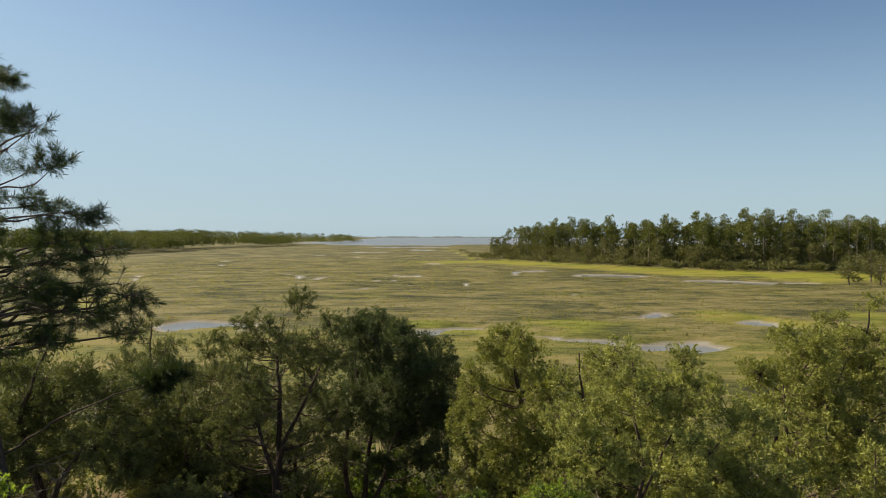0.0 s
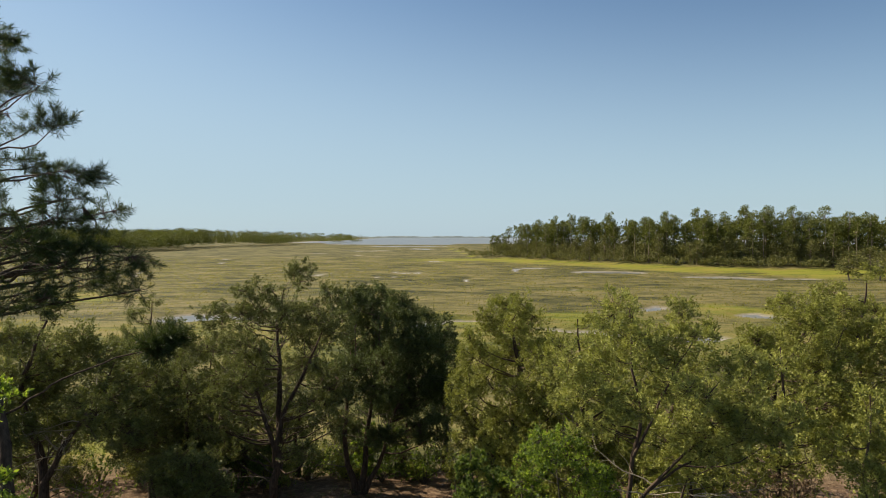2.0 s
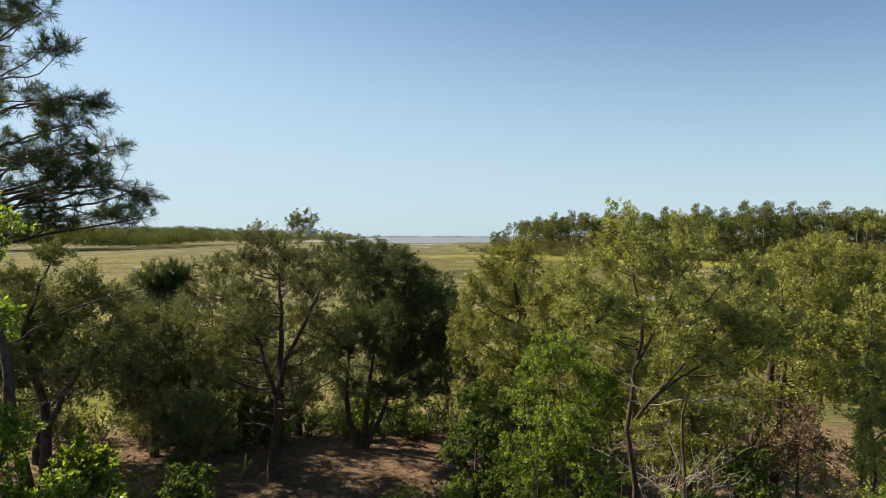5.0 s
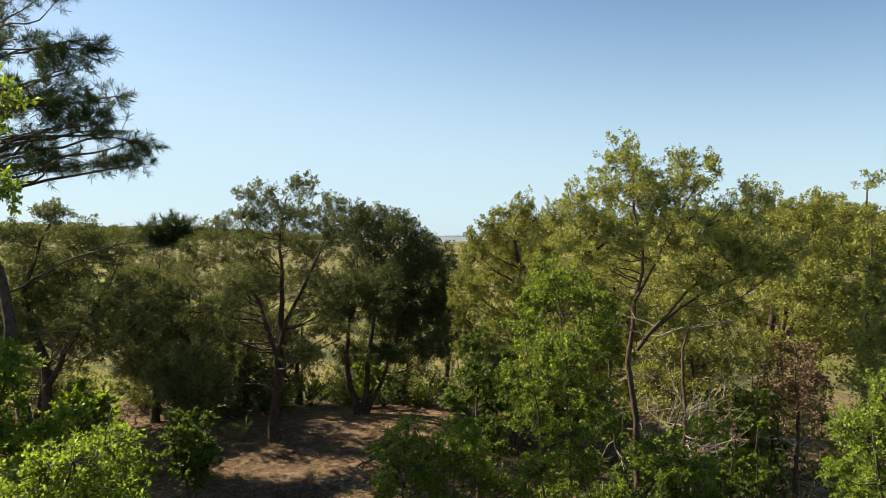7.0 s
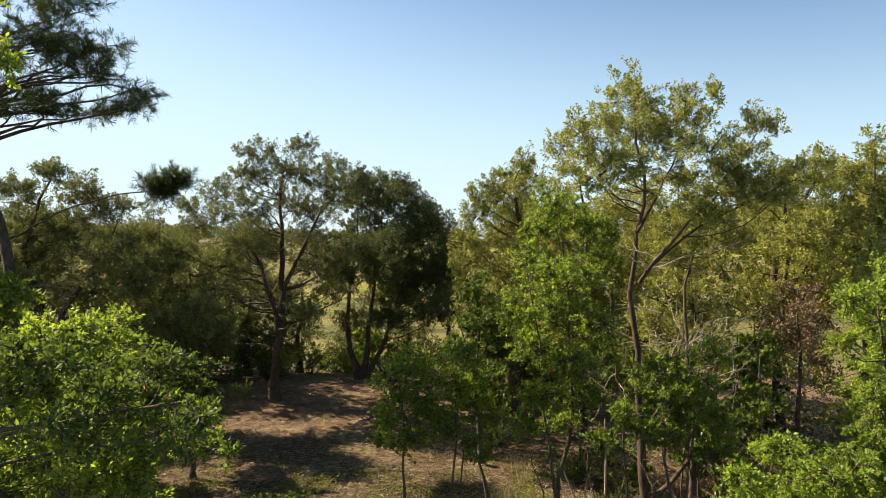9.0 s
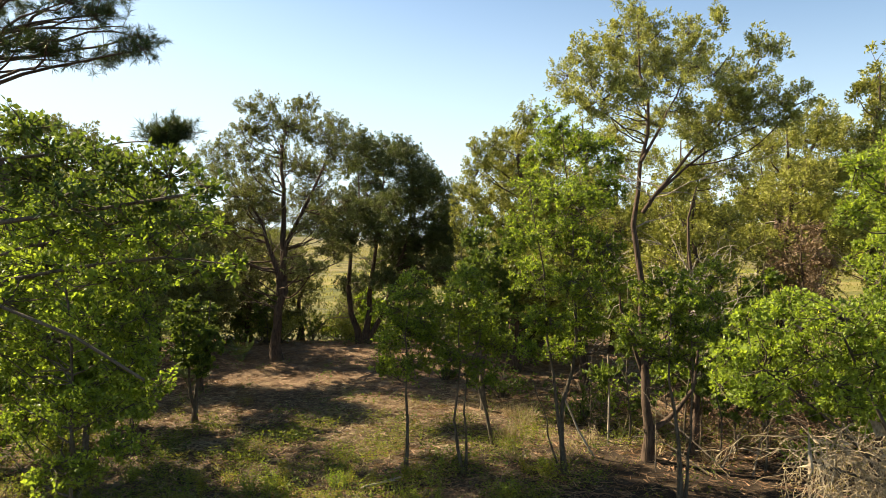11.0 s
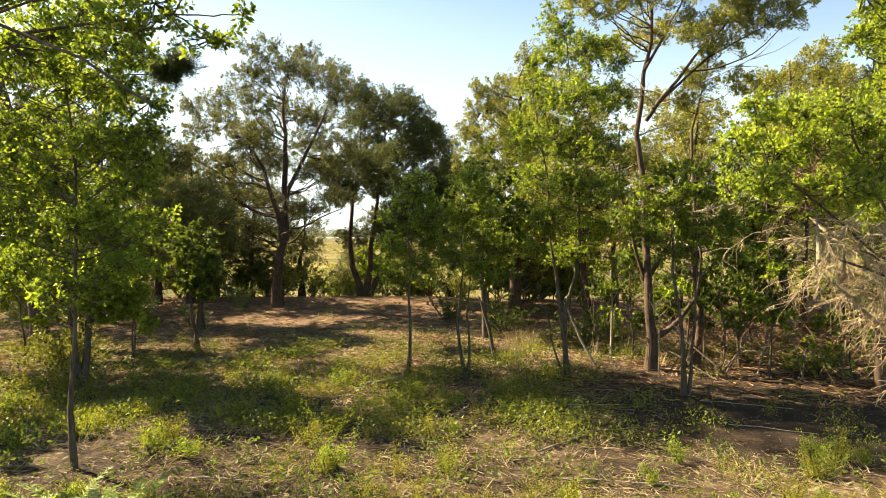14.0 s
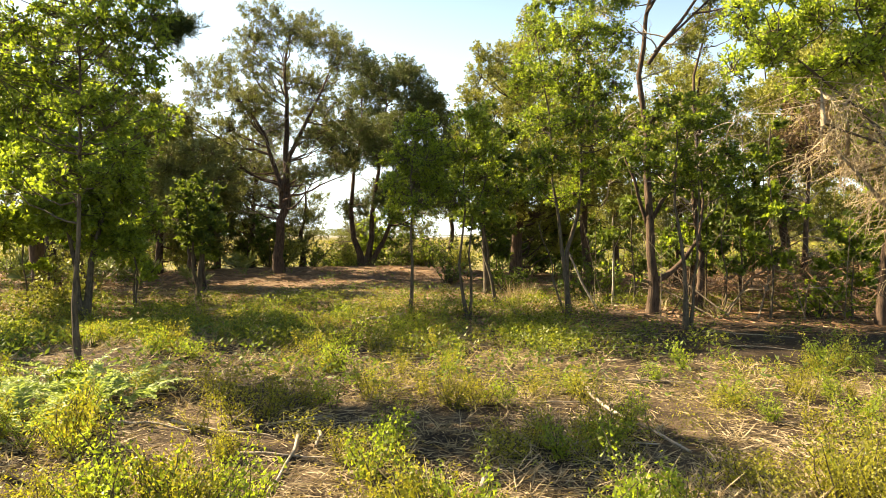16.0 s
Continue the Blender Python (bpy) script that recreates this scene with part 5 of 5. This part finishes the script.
# ---- low growth at the shore and under the trees ----
def shrub(x, y, height, radius, mat, label, seed, kind="leaf", size=1.0):
    rg = np.random.default_rng(seed)
    root = empty("shrub", (x, y, gz(x, y) - 0.04), label, "shrub", "shrubs under the trees")
    tb, nodes = Tubes(), []
    for i in range(int(9 + 6 * radius)):
        a, el = i * 2.4 + rg.uniform(-0.4, 0.4), rg.uniform(0.5, 1.5)
        d = (math.cos(a) * radius, math.sin(a) * radius, height * el)
        pts = bough(rg, rg.normal(0, 0.08, 3) * (1, 1, 0), d, rg.uniform(0.6, 1.05) * math.hypot(radius * 0.6, height * 0.85), -0.35, 0.14, 6)
        tb.add(pts, np.linspace(0.02, 0.005, 6), 4)
        for q in pts[2:]:
            nodes.append((q, pts[-1] - pts[-2]))
            nodes.append((q + rg.normal(0, 0.14, 3), pts[-1] - pts[-2]))
    part("stem", tb.mesh("stem", BARK_OAK), root)
    V, F = foliage(rg, kind, np.array([p for p, _ in nodes]), unit(np.array([d for _, d in nodes])), 0.75, size * 1.1)
    V[:, 2] = np.maximum(V[:, 2], 0.03)
    part("foliage", quick_mesh("foliage", V, F, mat), root)


def shrubs():
    rg = np.random.default_rng(80)
    for i in range(30):
        x = -20 + i * 1.25 + rg.uniform(-0.6, 0.6)
        if -4.5 < x < -1.2:
            continue
        y = rg.uniform(29.5, 34)
        shrub(x, y, rg.uniform(1.2, 2.6), rg.uniform(0.9, 1.5), (OAK_DARK_SHADED, CEDAR_DARK_SHADED, CEDAR)[i % 3], "dense dark shrub at the edge of the marsh", 800 + i, ("leaf", "cedar", "cedar")[i % 3], 1.3)
    for i, (x, y, h, r) in enumerate(((-6.2, 31.0, 1.9, 1.1), (-5.2, 32.2, 1.6, 1.2), (-4.4, 31.2, 1.4, 1.0), (-2.6, 30.6, 1.9, 1.1), (-0.6, 30.2, 2.2, 1.2), (-7.4, 29.6, 2.0, 1.1), (-3.6, 31.5, 0.9, 0.8), (-2.2, 32, 1.0, 0.8), (-1.0, 31, 1.2, 0.9), (10.6, 19.5, 2.0, 1.2), (11.8, 18.0, 1.8, 1.2), (12.5, 20.5, 2.0, 1.3),
                                      (3.9, 17.5, 1.3, 0.9), (5.1, 18.6, 1.5, 1.0), (-14.0, 22.5, 1.7, 1.2), (-16.5, 21.0, 1.8, 1.3), (-11.8, 23.8, 1.5, 1.0), (-9.2, 15.5, 1.3, 0.9), (2.0, 20.5, 1.4, 1.0), (8.3, 13.9, 1.2, 0.9), (14.5, 22, 2.2, 1.5), (-17.5, 26.0, 2.4, 1.4), (-14.6, 27.5, 2.2, 1.3), (-11.0, 29.0, 2.0, 1.2), (-9.0, 28.4, 1.4, 1.0), (-18.5, 18.5, 2.2, 1.4), (-8.0, 30.0, 1.6, 1.1), (0.2, 22.5, 1.2, 0.9))):
        shrub(x, y, h, r, (OAK_DARK_SHADED, OAK, CEDAR)[i % 3], "leafy shrub in the undergrowth", 850 + i, ("leaf", "leaf", "cedar")[i % 3], 1.25)


shrubs()


def palmetto(x, y, seed, fans=9, size=1.0):
    rg = np.random.default_rng(seed)
    root = empty("palmetto", (x, y, gz(x, y) - 0.03), "low palmetto with stiff grey-green fan leaves", "palm", "palmettos in the undergrowth")
    for i in range(fans):
        a, el = i * 2.4 + rg.uniform(-0.3, 0.3), rg.uniform(0.6, 1.35)
        d = np.array([math.cos(a) * math.cos(el), math.sin(a) * math.cos(el), math.sin(el)])
        ln = size * rg.uniform(0.55, 0.95)
        pts = bough(rg, (0, 0, 0), d, ln, -0.15, 0.03, 4)
        tb = Tubes()
        tb.add(pts, np.linspace(0.016, 0.01, 4), 4)
        hub, d = pts[-1], unit(pts[-1] - pts[-2])
        side = unit(np.cross(d, (0, 0, 1.0)))
        up = np.cross(side, d)
        an = np.linspace(-1.75, 1.75, 19) + rg.normal(0, 0.04, 19)
        way = np.cos(an)[:, None] * d + np.sin(an)[:, None] * side + 0.12 * up
        V, F = blades(rg, np.repeat(hub[None], 19, 0), way, size * rg.uniform(0.42, 0.6, 19), 0.045 * size, 0.05)
        k = tb.n
        F[:, 0] = k - 1           # the blades spring from the stalk's end
        part("fan_leaf", quick_mesh("fan_leaf", np.concatenate([*tb.v, V]), np.concatenate([*tb.f, np.where(F == k - 1, k - 1, F + k)]), PALM), root)


for i, (x, y) in enumerate(((10.2, 16.4), (11.3, 15.6), (9.4, 17.6), (-7.7, 25.0), (-11.6, 21.6), (-10.6, 22.4), (-13.2, 20.6), (12.3, 14.8), (-8.6, 22.0))):
    palmetto(x, y, 900 + i, size=(1.15, 1.3, 1.0, 0.8, 1.0, 0.9, 1.1, 1.2, 0.7)[i])


def weed(seed, height, mat, label):
    """A leafy herb; its foot at the origin."""
    rg = np.random.default_rng(seed)
    root = empty("weed", (0, 0, 0), label, "weed", "weeds in the clearing")
    tb, P, D = Tubes(), [], []
    for i in range(rg.integers(5, 9)):
        a = rg.uniform(0, 6.28)
        d = (math.cos(a) * 0.5, math.sin(a) * 0.5, rg.uniform(0.7, 1.4))
        pts = bough(rg, rg.normal(0, 0.05, 3) * (1, 1, 0), d, height * rg.uniform(0.6, 1.1), 0.2, 0.1, 5)
        tb.add(pts, np.linspace(0.005, 0.002, 5), 3)
        for q in np.linspace(0.15, 1, 12):
            P.append([np.interp(q, np.linspace(0, 1, 5), pts[:, c]) for c in range(3)])
            D.append(pts[-1] - pts[0])
    part("stem", tb.mesh("stem", BARK_OAK), root)
    P, D = np.repeat(np.array(P), 7, 0), np.repeat(unit(np.array(D)), 7, 0)
    off = rg.normal(0, 0.6, P.shape)
    ln = rg.uniform(0.011, 0.025, len(P))
    V, F = slips(rg, P + rg.normal(0, 0.024, P.shape), D * 0.5 + off + np.array([0, 0, 0.2]), ln, ln * 0.65)
    part("foliage", quick_mesh("foliage", V, F, mat), root)
    return root


def clearing(rg, n, y0, y1):
    """Random places on the ground in sight, thicker near."""
    y = y0 + (y1 - y0) * rg.uniform(0, 1, n) ** 1.25
    x = rg.uniform(-0.72, 0.72, n) * (y + 1.2)
    return x, y


def weeds():
    rg = np.random.default_rng(90)
    kinds = [weed(910 + i, (0.3, 0.38, 0.24, 0.42, 0.34)[i], (WEED, WEED, OAK_SUNLIT, OAK_SUNLIT, WEED)[i], "low yellow-green weed with small leaves") for i in range(5)]
    x, y = clearing(rg, 900, 3.2, 14)
    d = waves(x, y, 61, 2.0, 3)
    ok = d > rg.uniform(-0.15, 0.6, len(x))
    used = 0
    for px, py in zip(x[ok][:270], y[ok][:270]):
        # no weeds here either, so the imitated shade stays dark
        if px > 3.2 and 8.6 < py < 15:
            continue
        k, sc = rg.integers(0, 5), rg.uniform(0.75, 1.35)
        mtx = Matrix.LocRotScale((px, py, gz(px, py) - 0.01), Euler((0, 0, rg.uniform(0, 6.28))), (sc, sc, sc))
        if used < 5:
            kinds[used].matrix_basis = mtx
        else:
            copy_thing(kinds[k], mtx)
        used += 1


weeds()


def low_growth(name, seed, n, y0, y1, per, height, length, width, mat, label, category, flat=False, cut=(-0.9, 0.5), wave=(61, 3.2), spot=0.08, bare=0.92, fine=False):
    rg = np.random.default_rng(seed)
    x, y = clearing(rg, n, y0, y1)
    ok = (waves(x, y, wave[0], wave[1], 3) > rg.uniform(*cut, n)) & (y < SHORE - 1.0)
    ok &= ~((x > 3.2 + 0.5 * np.sin(3 * y)) & (y > 8.6 + 0.5 * np.sin(2 * x)) & (y < 15) & (rg.uniform(0, 1, n) < bare))      # growth left out to darken the ground where the right-hand trees shade it
    x, y = x[ok], y[ok]
    idx = np.repeat(np.arange(len(x)), per)
    k = len(idx)
    px, py = x[idx] + rg.normal(0, spot, k), y[idx] + rg.normal(0, spot, k)
    up = rg.uniform(0.008, 0.03, k) if flat else rg.uniform(0, height, k)
    pos = np.stack([px, py, ground_z(px, py) + up], -1)
    a = rg.uniform(0, 6.28, k)
    tilt = rg.normal(0.0, 0.06, k) if flat else rg.uniform(0.0, 1.3, k)
    way = np.stack([np.cos(a), np.sin(a), tilt], -1)
    if flat or fine:
        V, F = slips(rg, pos, way, rg.uniform(*length, k), rg.uniform(*width, k))
    else:
        V, F = blades(rg, pos, way, rg.uniform(*length, k), rg.uniform(*width, k), 0.04)
    tagged(new(name, quick_mesh(name, V, F, mat)), label, category, kind="stuff")


low_growth("undergrowth", 101, 2200, 3, 20, 150, 0.28, (0.012, 0.026), (0.009, 0.018), WEED, "yellow-green low herbs scattered over the clearing", "herbs", cut=(-0.05, 0.7), wave=(61, 2.0), spot=0.1, fine=True)
low_growth("dark_undergrowth", 102, 1500, 7, 31, 24, 0.28, (0.05, 0.11), (0.022, 0.045), OAK_DARK_SHADED, "dark green seedlings and vines on the ground", "herbs", cut=(-0.4, 0.8), wave=(62, 4.5), spot=0.14)
low_growth("herb_patches", 106, 5200, 9.3, 17.6, 26, 0.3, (0.03, 0.075), (0.018, 0.042), WEED_GREEN, "patches of bright green herbs under the trees", "herbs", cut=(-0.4, 0.5), wave=(66, 2.6), spot=0.16, fine=True)
low_growth("dry_grass", 103, 2600, 3, 22, 9, 0.02, (0.1, 0.3), (0.006, 0.014), STRAW, "dry tan grass standing in thin tufts", "grass", cut=(-0.9, 0.7), wave=(63, 5), spot=0.05)
def straw_tufts():
    rg = np.random.default_rng(107)
    for i in range(16):
        px, py = rg.uniform(1.6, 6.4), rg.uniform(14.2, 18.5)
        k = 46
        a, d = rg.uniform(0, 6.28, k), rg.uniform(0, 0.22, k)
        pos = np.stack([np.cos(a) * d, np.sin(a) * d, np.zeros(k)], -1)
        way = np.stack([np.cos(a) * 0.3, np.sin(a) * 0.3, np.ones(k)], -1) + rg.normal(0, 0.3, (k, 3))
        V, F = slips(rg, pos, way, rg.uniform(0.2, 0.65, k), rg.uniform(0.01, 0.02, k))
        ob = new("grass_tuft", quick_mesh("grass_tuft", V, F, STRAW))
        ob.location = (px, py, gz(px, py) - 0.01)
        tagged(ob, "tuft of tall dry yellow grass under the oaks", "grass", "dry grass tufts")


straw_tufts()
low_growth("straw_litter", 104, 9500, 2.2, 15, 9, 0, (0.05, 0.24), (0.003, 0.01), STRAW, "pale broken straw and twigs littering the ground", "litter", True, (-0.8, 0.5), (64, 2.2), 0.2)
# extra pale straw that lightens the rise as a patch of sun would
low_growth("sunlit_straw", 108, 4200, 15.5, 22.5, 9, 0, (0.1, 0.32), (0.008, 0.018), STRAW, "pale dry straw imitating sunlight on the low rise under the cedars", "litter", True, (-0.7, 0.6), (67, 4), 0.3)
low_growth("pine_straw", 105, 3600, 12, 32.5, 9, 0, (0.18, 0.42), (0.012, 0.028), NEEDLES, "rust-brown fallen pine straw under the trees", "litter", True, (-1.6, 0.4), (65, 6), 0.35, 0.0)


# ---- fallen and dead wood ----
def stick(pts, r0, r1, label, mat=DEAD, twigs=0, seed=0, name="fallen_branch", group="fallen branches"):
    rg = np.random.default_rng(seed + 5)
    pts = np.array(pts, float)
    t, tt = np.linspace(0, 1, len(pts)), np.linspace(0, 1, 10)
    q = np.stack([np.interp(tt, t, pts[:, c]) for c in range(3)], -1) + rg.normal(0, 0.012, (10, 3))
    q[1:-1] = 0.25 * q[:-2] + 0.5 * q[1:-1] + 0.25 * q[2:]
    base = q[0].copy()
    root = empty(name, base, label, "branch", group)
    tb = Tubes()
    tb.add(q - base, np.linspace(r0, r1, 10), 6)
    part("stem", tb.mesh("stem", mat), root)
    for i in range(twigs):
        a = q[rg.integers(3, 10)] - base
        sp = bough(rg, a, q[-1] - q[0] + rg.normal(0, 0.7, 3) * np.linalg.norm(q[-1] - q[0]), rg.uniform(0.15, 0.4) * np.linalg.norm(q[-1] - q[0]), 0, 0.2, 4)
        tb = Tubes()
        tb.add(sp, np.linspace(r0 * 0.4, 0.003, 4), 4)
        part("twig", tb.mesh("twig", mat), root)


def on(x, y, up=0.03):
    return (x, y, gz(x, y) + up)


stick([on(1.66, 7.15, 0.14), on(1.61, 6.5, 0.13), on(1.72, 5.95, 0.11), on(1.92, 5.45, 0.09), on(2.06, 4.85, 0.06)], 0.023, 0.012, "long curved pale fallen branch, bark gone")
stick([on(-1.55, 12.6, 0.08), on(-1.1, 12.8, 0.12), on(-0.75, 12.9, 0.2)], 0.035, 0.02, "pale grey fallen branch", twigs=2, seed=1)
stick([on(-1.3, 5.4, 0.05), on(-1.22, 4.7, 0.04), on(-1.25, 4.1, 0.03)], 0.018, 0.01, "short pale stick in the straw")
stick([on(-1.12, 5.5, 0.05), on(-1.08, 5.0, 0.04)], 0.02, 0.012, "short pale stick in the straw", seed=3)
stick([on(0.35, 4.4, 0.04), on(0.28, 4.1, 0.05)], 0.03, 0.02, "short dead stick on the ground", seed=4)
rgs = np.random.default_rng(120)
for i in range(26):
    sx, sy = rgs.uniform(-4.5, 6), rgs.uniform(4, 13)
    a, ln = rgs.normal(0.0, 0.5), rgs.uniform(0.5, 1.6)
    stick([on(sx, sy, 0.02), on(sx + 0.5 * ln * math.cos(a), sy + 0.5 * ln * math.sin(a), 0.04), on(sx + ln * math.cos(a), sy + ln * math.sin(a), 0.02)], rgs.uniform(0.008, 0.018), 0.005,
          "thin grey fallen stick", twigs=1, seed=130 + i)
stick([on(1.35, 15.6, -0.05), on(1.2, 15.6, 0.7), on(1.0, 15.7, 1.45)], 0.055, 0.03, "dark broken stub of a dead sapling", BARK_OAK, 1, 6, "dead_stub", "dead stubs")
stick([on(3.6, 14.6, 0.0), on(3.2, 14.7, 0.7), on(2.9, 14.8, 1.5)], 0.03, 0.02, "pale dead pole leaning under the oak", DEAD, 0, 7, "leaning_pole", "dead stubs")
stick([on(4.15, 15.6, -0.05), on(4.2, 15.6, 1.0), on(4.15, 15.6, 2.2)], 0.03, 0.02, "thin pale dead stem", DEAD, 1, 8, "dead_stub", "dead stubs")
for i in range(11):
    px, py, h = rgs.uniform(3.2, 9.2), rgs.uniform(12.8, 17.5), rgs.uniform(1.2, 2.8)
    a, b = rgs.normal(0, 0.22), rgs.normal(0, 0.22)
    stick([on(px, py, -0.05), on(px + 0.5 * a * h, py + 0.5 * b * h, 0.5 * h), on(px + a * h, py + b * h, h)], rgs.uniform(0.008, 0.015), 0.004, "thin dead sapling standing in the undergrowth", (DEAD_LIMB, BARK_OAK)[i % 2], 3, 200 + i,
          "dead_sapling", "dead saplings")
for i in range(10):
    a = rgs.uniform(0, 6.28)
    bx, by = rgs.uniform(5.2, 9.5), rgs.uniform(13.2, 17.5)
    ln = rgs.uniform(1.2, 2.6)
    stick([on(bx, by, 0.05), on(bx + 0.5 * ln * math.cos(a), by + 0.5 * ln * math.sin(a), rgs.uniform(0.4, 0.9)), on(bx + ln * math.cos(a), by + ln * math.sin(a), rgs.uniform(0.5, 1.7))], 0.022, 0.006,
          "bare grey limb fallen into the brush", DEAD_LIMB, twigs=5, seed=160 + i)


def brush(x, y, rx, ry, height, n, seed, mat, label):
    """A tangle of thin arching dead twigs."""
    rg = np.random.default_rng(seed)
    root = empty("brush_tangle", (x, y, gz(x, y)), label, "brush", "dead brush")
    for k in range(3):
        tb = Tubes()
        for i in range(n // 3):
            a = rg.uniform(0, 6.28)
            s = np.array([rg.uniform(-rx, rx), rg.uniform(-ry, ry), rg.uniform(0, height * 0.5)])
            pts = bough(rg, s, (math.cos(a), math.sin(a), rg.uniform(0.0, 1.2)), rg.uniform(0.5, 1.3) * height, -0.8, 0.22, 6)
            pts[:, 2] = np.maximum(pts[:, 2], 0.02)
            tb.add(pts, np.linspace(rg.uniform(0.006, 0.014), 0.003, 6), 3, False)
        tagged(part("tangle", tb.mesh("tangle", mat), root), kind="stuff")


BRUSH_BROWN = bark_material("red-brown dead brush", (0.1, 0.055, 0.035), (0.33, 0.21, 0.13), 8)
brush(8.6, 15.6, 2.0, 1.3, 2.0, 300, 171, BRUSH_BROWN, "red-brown tangle of dead brush under the cedars")
brush(11.4, 17.4, 1.9, 1.2, 2.1, 270, 172, DEAD, "grey tangle of dead brush beside the palmettos")
brush(6.3, 17.0, 1.3, 1.0, 1.2, 150, 173, BRUSH_BROWN, "red-brown tangle of dead brush under the cedars")
brush(-12.8, 24.0, 1.8, 1.2, 1.2, 150, 174, DEAD, "grey tangle of dead brush beside the pine")


def twig_veil(x, y, seed):
    """Grey twigs that arch out and hang below the sunlit oak."""
    rg = np.random.default_rng(seed)
    root = empty("hanging_twigs", (x, y, gz(x, y)), "grey leafless twigs hanging under the oak's crown", "twigs")
    stem = smooth_line(rg, [(1.75, 0.5, 0), (1.6, 0.4, 1.6), (1.2, 0.2, 2.3), (0.4, 0.0, 2.75), (-0.45, 0.0, 3.0)], 14, 0.03)
    tb = Tubes()
    tb.add(stem, np.linspace(0.032, 0.01, 14), 6)
    part("stem", tb.mesh("stem", BARK_OAK), root)
    P = []
    for k in range(5):
        tb = Tubes()
        for i in range(22):
            a = rg.uniform(0, 6.28)
            main = bough(rg, stem[rg.integers(5, 14)] + rg.normal(0, 0.22, 3), (math.cos(a) - 0.25, 0.8 * math.sin(a), rg.uniform(-0.4, 0.5)), rg.uniform(0.3, 0.72), -1.7, 0.24, 8)
            main[:, 2] = np.maximum(main[:, 2], 1.2)
            tb.add(main, np.linspace(rg.uniform(0.0035, 0.0065), 0.0025, 8), 4)
            for j in range(9):
                q = main[rg.integers(2, 8)]
                sub = bough(rg, q, unit(main[-1] - main[2]) + rg.normal(0, 0.8, 3), rg.uniform(0.12, 0.38), -0.7, 0.3, 5)
                tb.add(sub, np.linspace(0.004, 0.0018, 5), 3)
                P.append(sub[3])
        tagged(part("tangle", tb.mesh("tangle", TWIG), root), kind="stuff")
    P = np.repeat(np.array(P), 3, 0) + rg.normal(0, 0.02, (3 * len(P), 3))
    P = P[P[:, 2] > 1.5]
    V, F = blades(rg, P, rg.normal(0, 1, P.shape), rg.uniform(0.015, 0.035, len(P)), rg.uniform(0.008, 0.018, len(P)), 0.1)
    tagged(part("dry_leaves", quick_mesh("dry_leaves", V, F, DRY_LEAF), root, "withered tan leaves"), kind="stuff")


DRY_LEAF = leaf_material("withered leaves", (0.1, 0.075, 0.03), (0.36, 0.28, 0.12), (0.3, 0.3, 0.08), 0.6, 0.35)
twig_veil(4.15, 6.0, 181)
twig_veil(4.75, 6.3, 182)


def fern(x, y, seed):
    rg = np.random.default_rng(seed)
    root = empty("fern", (x, y, gz(x, y)), "pale green fern with arching feathery fronds", "fern", "ferns in the clearing")
    for i in range(20):
        a = i * 2.4 + rg.uniform(-0.3, 0.3)
        pts = bough(rg, (0.1 * math.cos(a), 0.1 * math.sin(a), 0), (math.cos(a), math.sin(a), rg.uniform(0.8, 2.2)), rg.uniform(0.38, 0.7), -1.3, 0.05, 8)
        pts[:, 2] = np.maximum(pts[:, 2], 0.03)
        tb = Tubes()
        tb.add(pts, np.linspace(0.005, 0.002, 8), 3)
        t = np.linspace(0.2, 1, 30)
        c = np.stack([np.interp(t, np.linspace(0, 1, 8), pts[:, k]) for k in range(3)], -1)
        d = unit(pts[-1] - pts[0])
        side = unit(np.cross(d, (0, 0, 1.0)))
        P, W = np.repeat(c, 2, 0), np.concatenate([np.stack([side + 0.4 * d, -side + 0.4 * d]) for _ in t]) + rg.normal(0, 0.22, (60, 3))
        V, F = blades(rg, P, W, np.repeat(0.075 * np.sin(np.pi * (0.15 + 0.8 * t)) + 0.015, 2), 0.02, 0.05)
        part("frond", quick_mesh("frond", np.concatenate([*tb.v, V]), np.concatenate([*tb.f, F + tb.n]), FERN), root)


for i, (x, y) in enumerate(((-3.9, 6.2), (-3.5, 5.8), (-4.3, 5.7), (-3.3, 6.4), (-3.7, 5.1), (-4.2, 4.9))):
    fern(x, y, 190 + i)
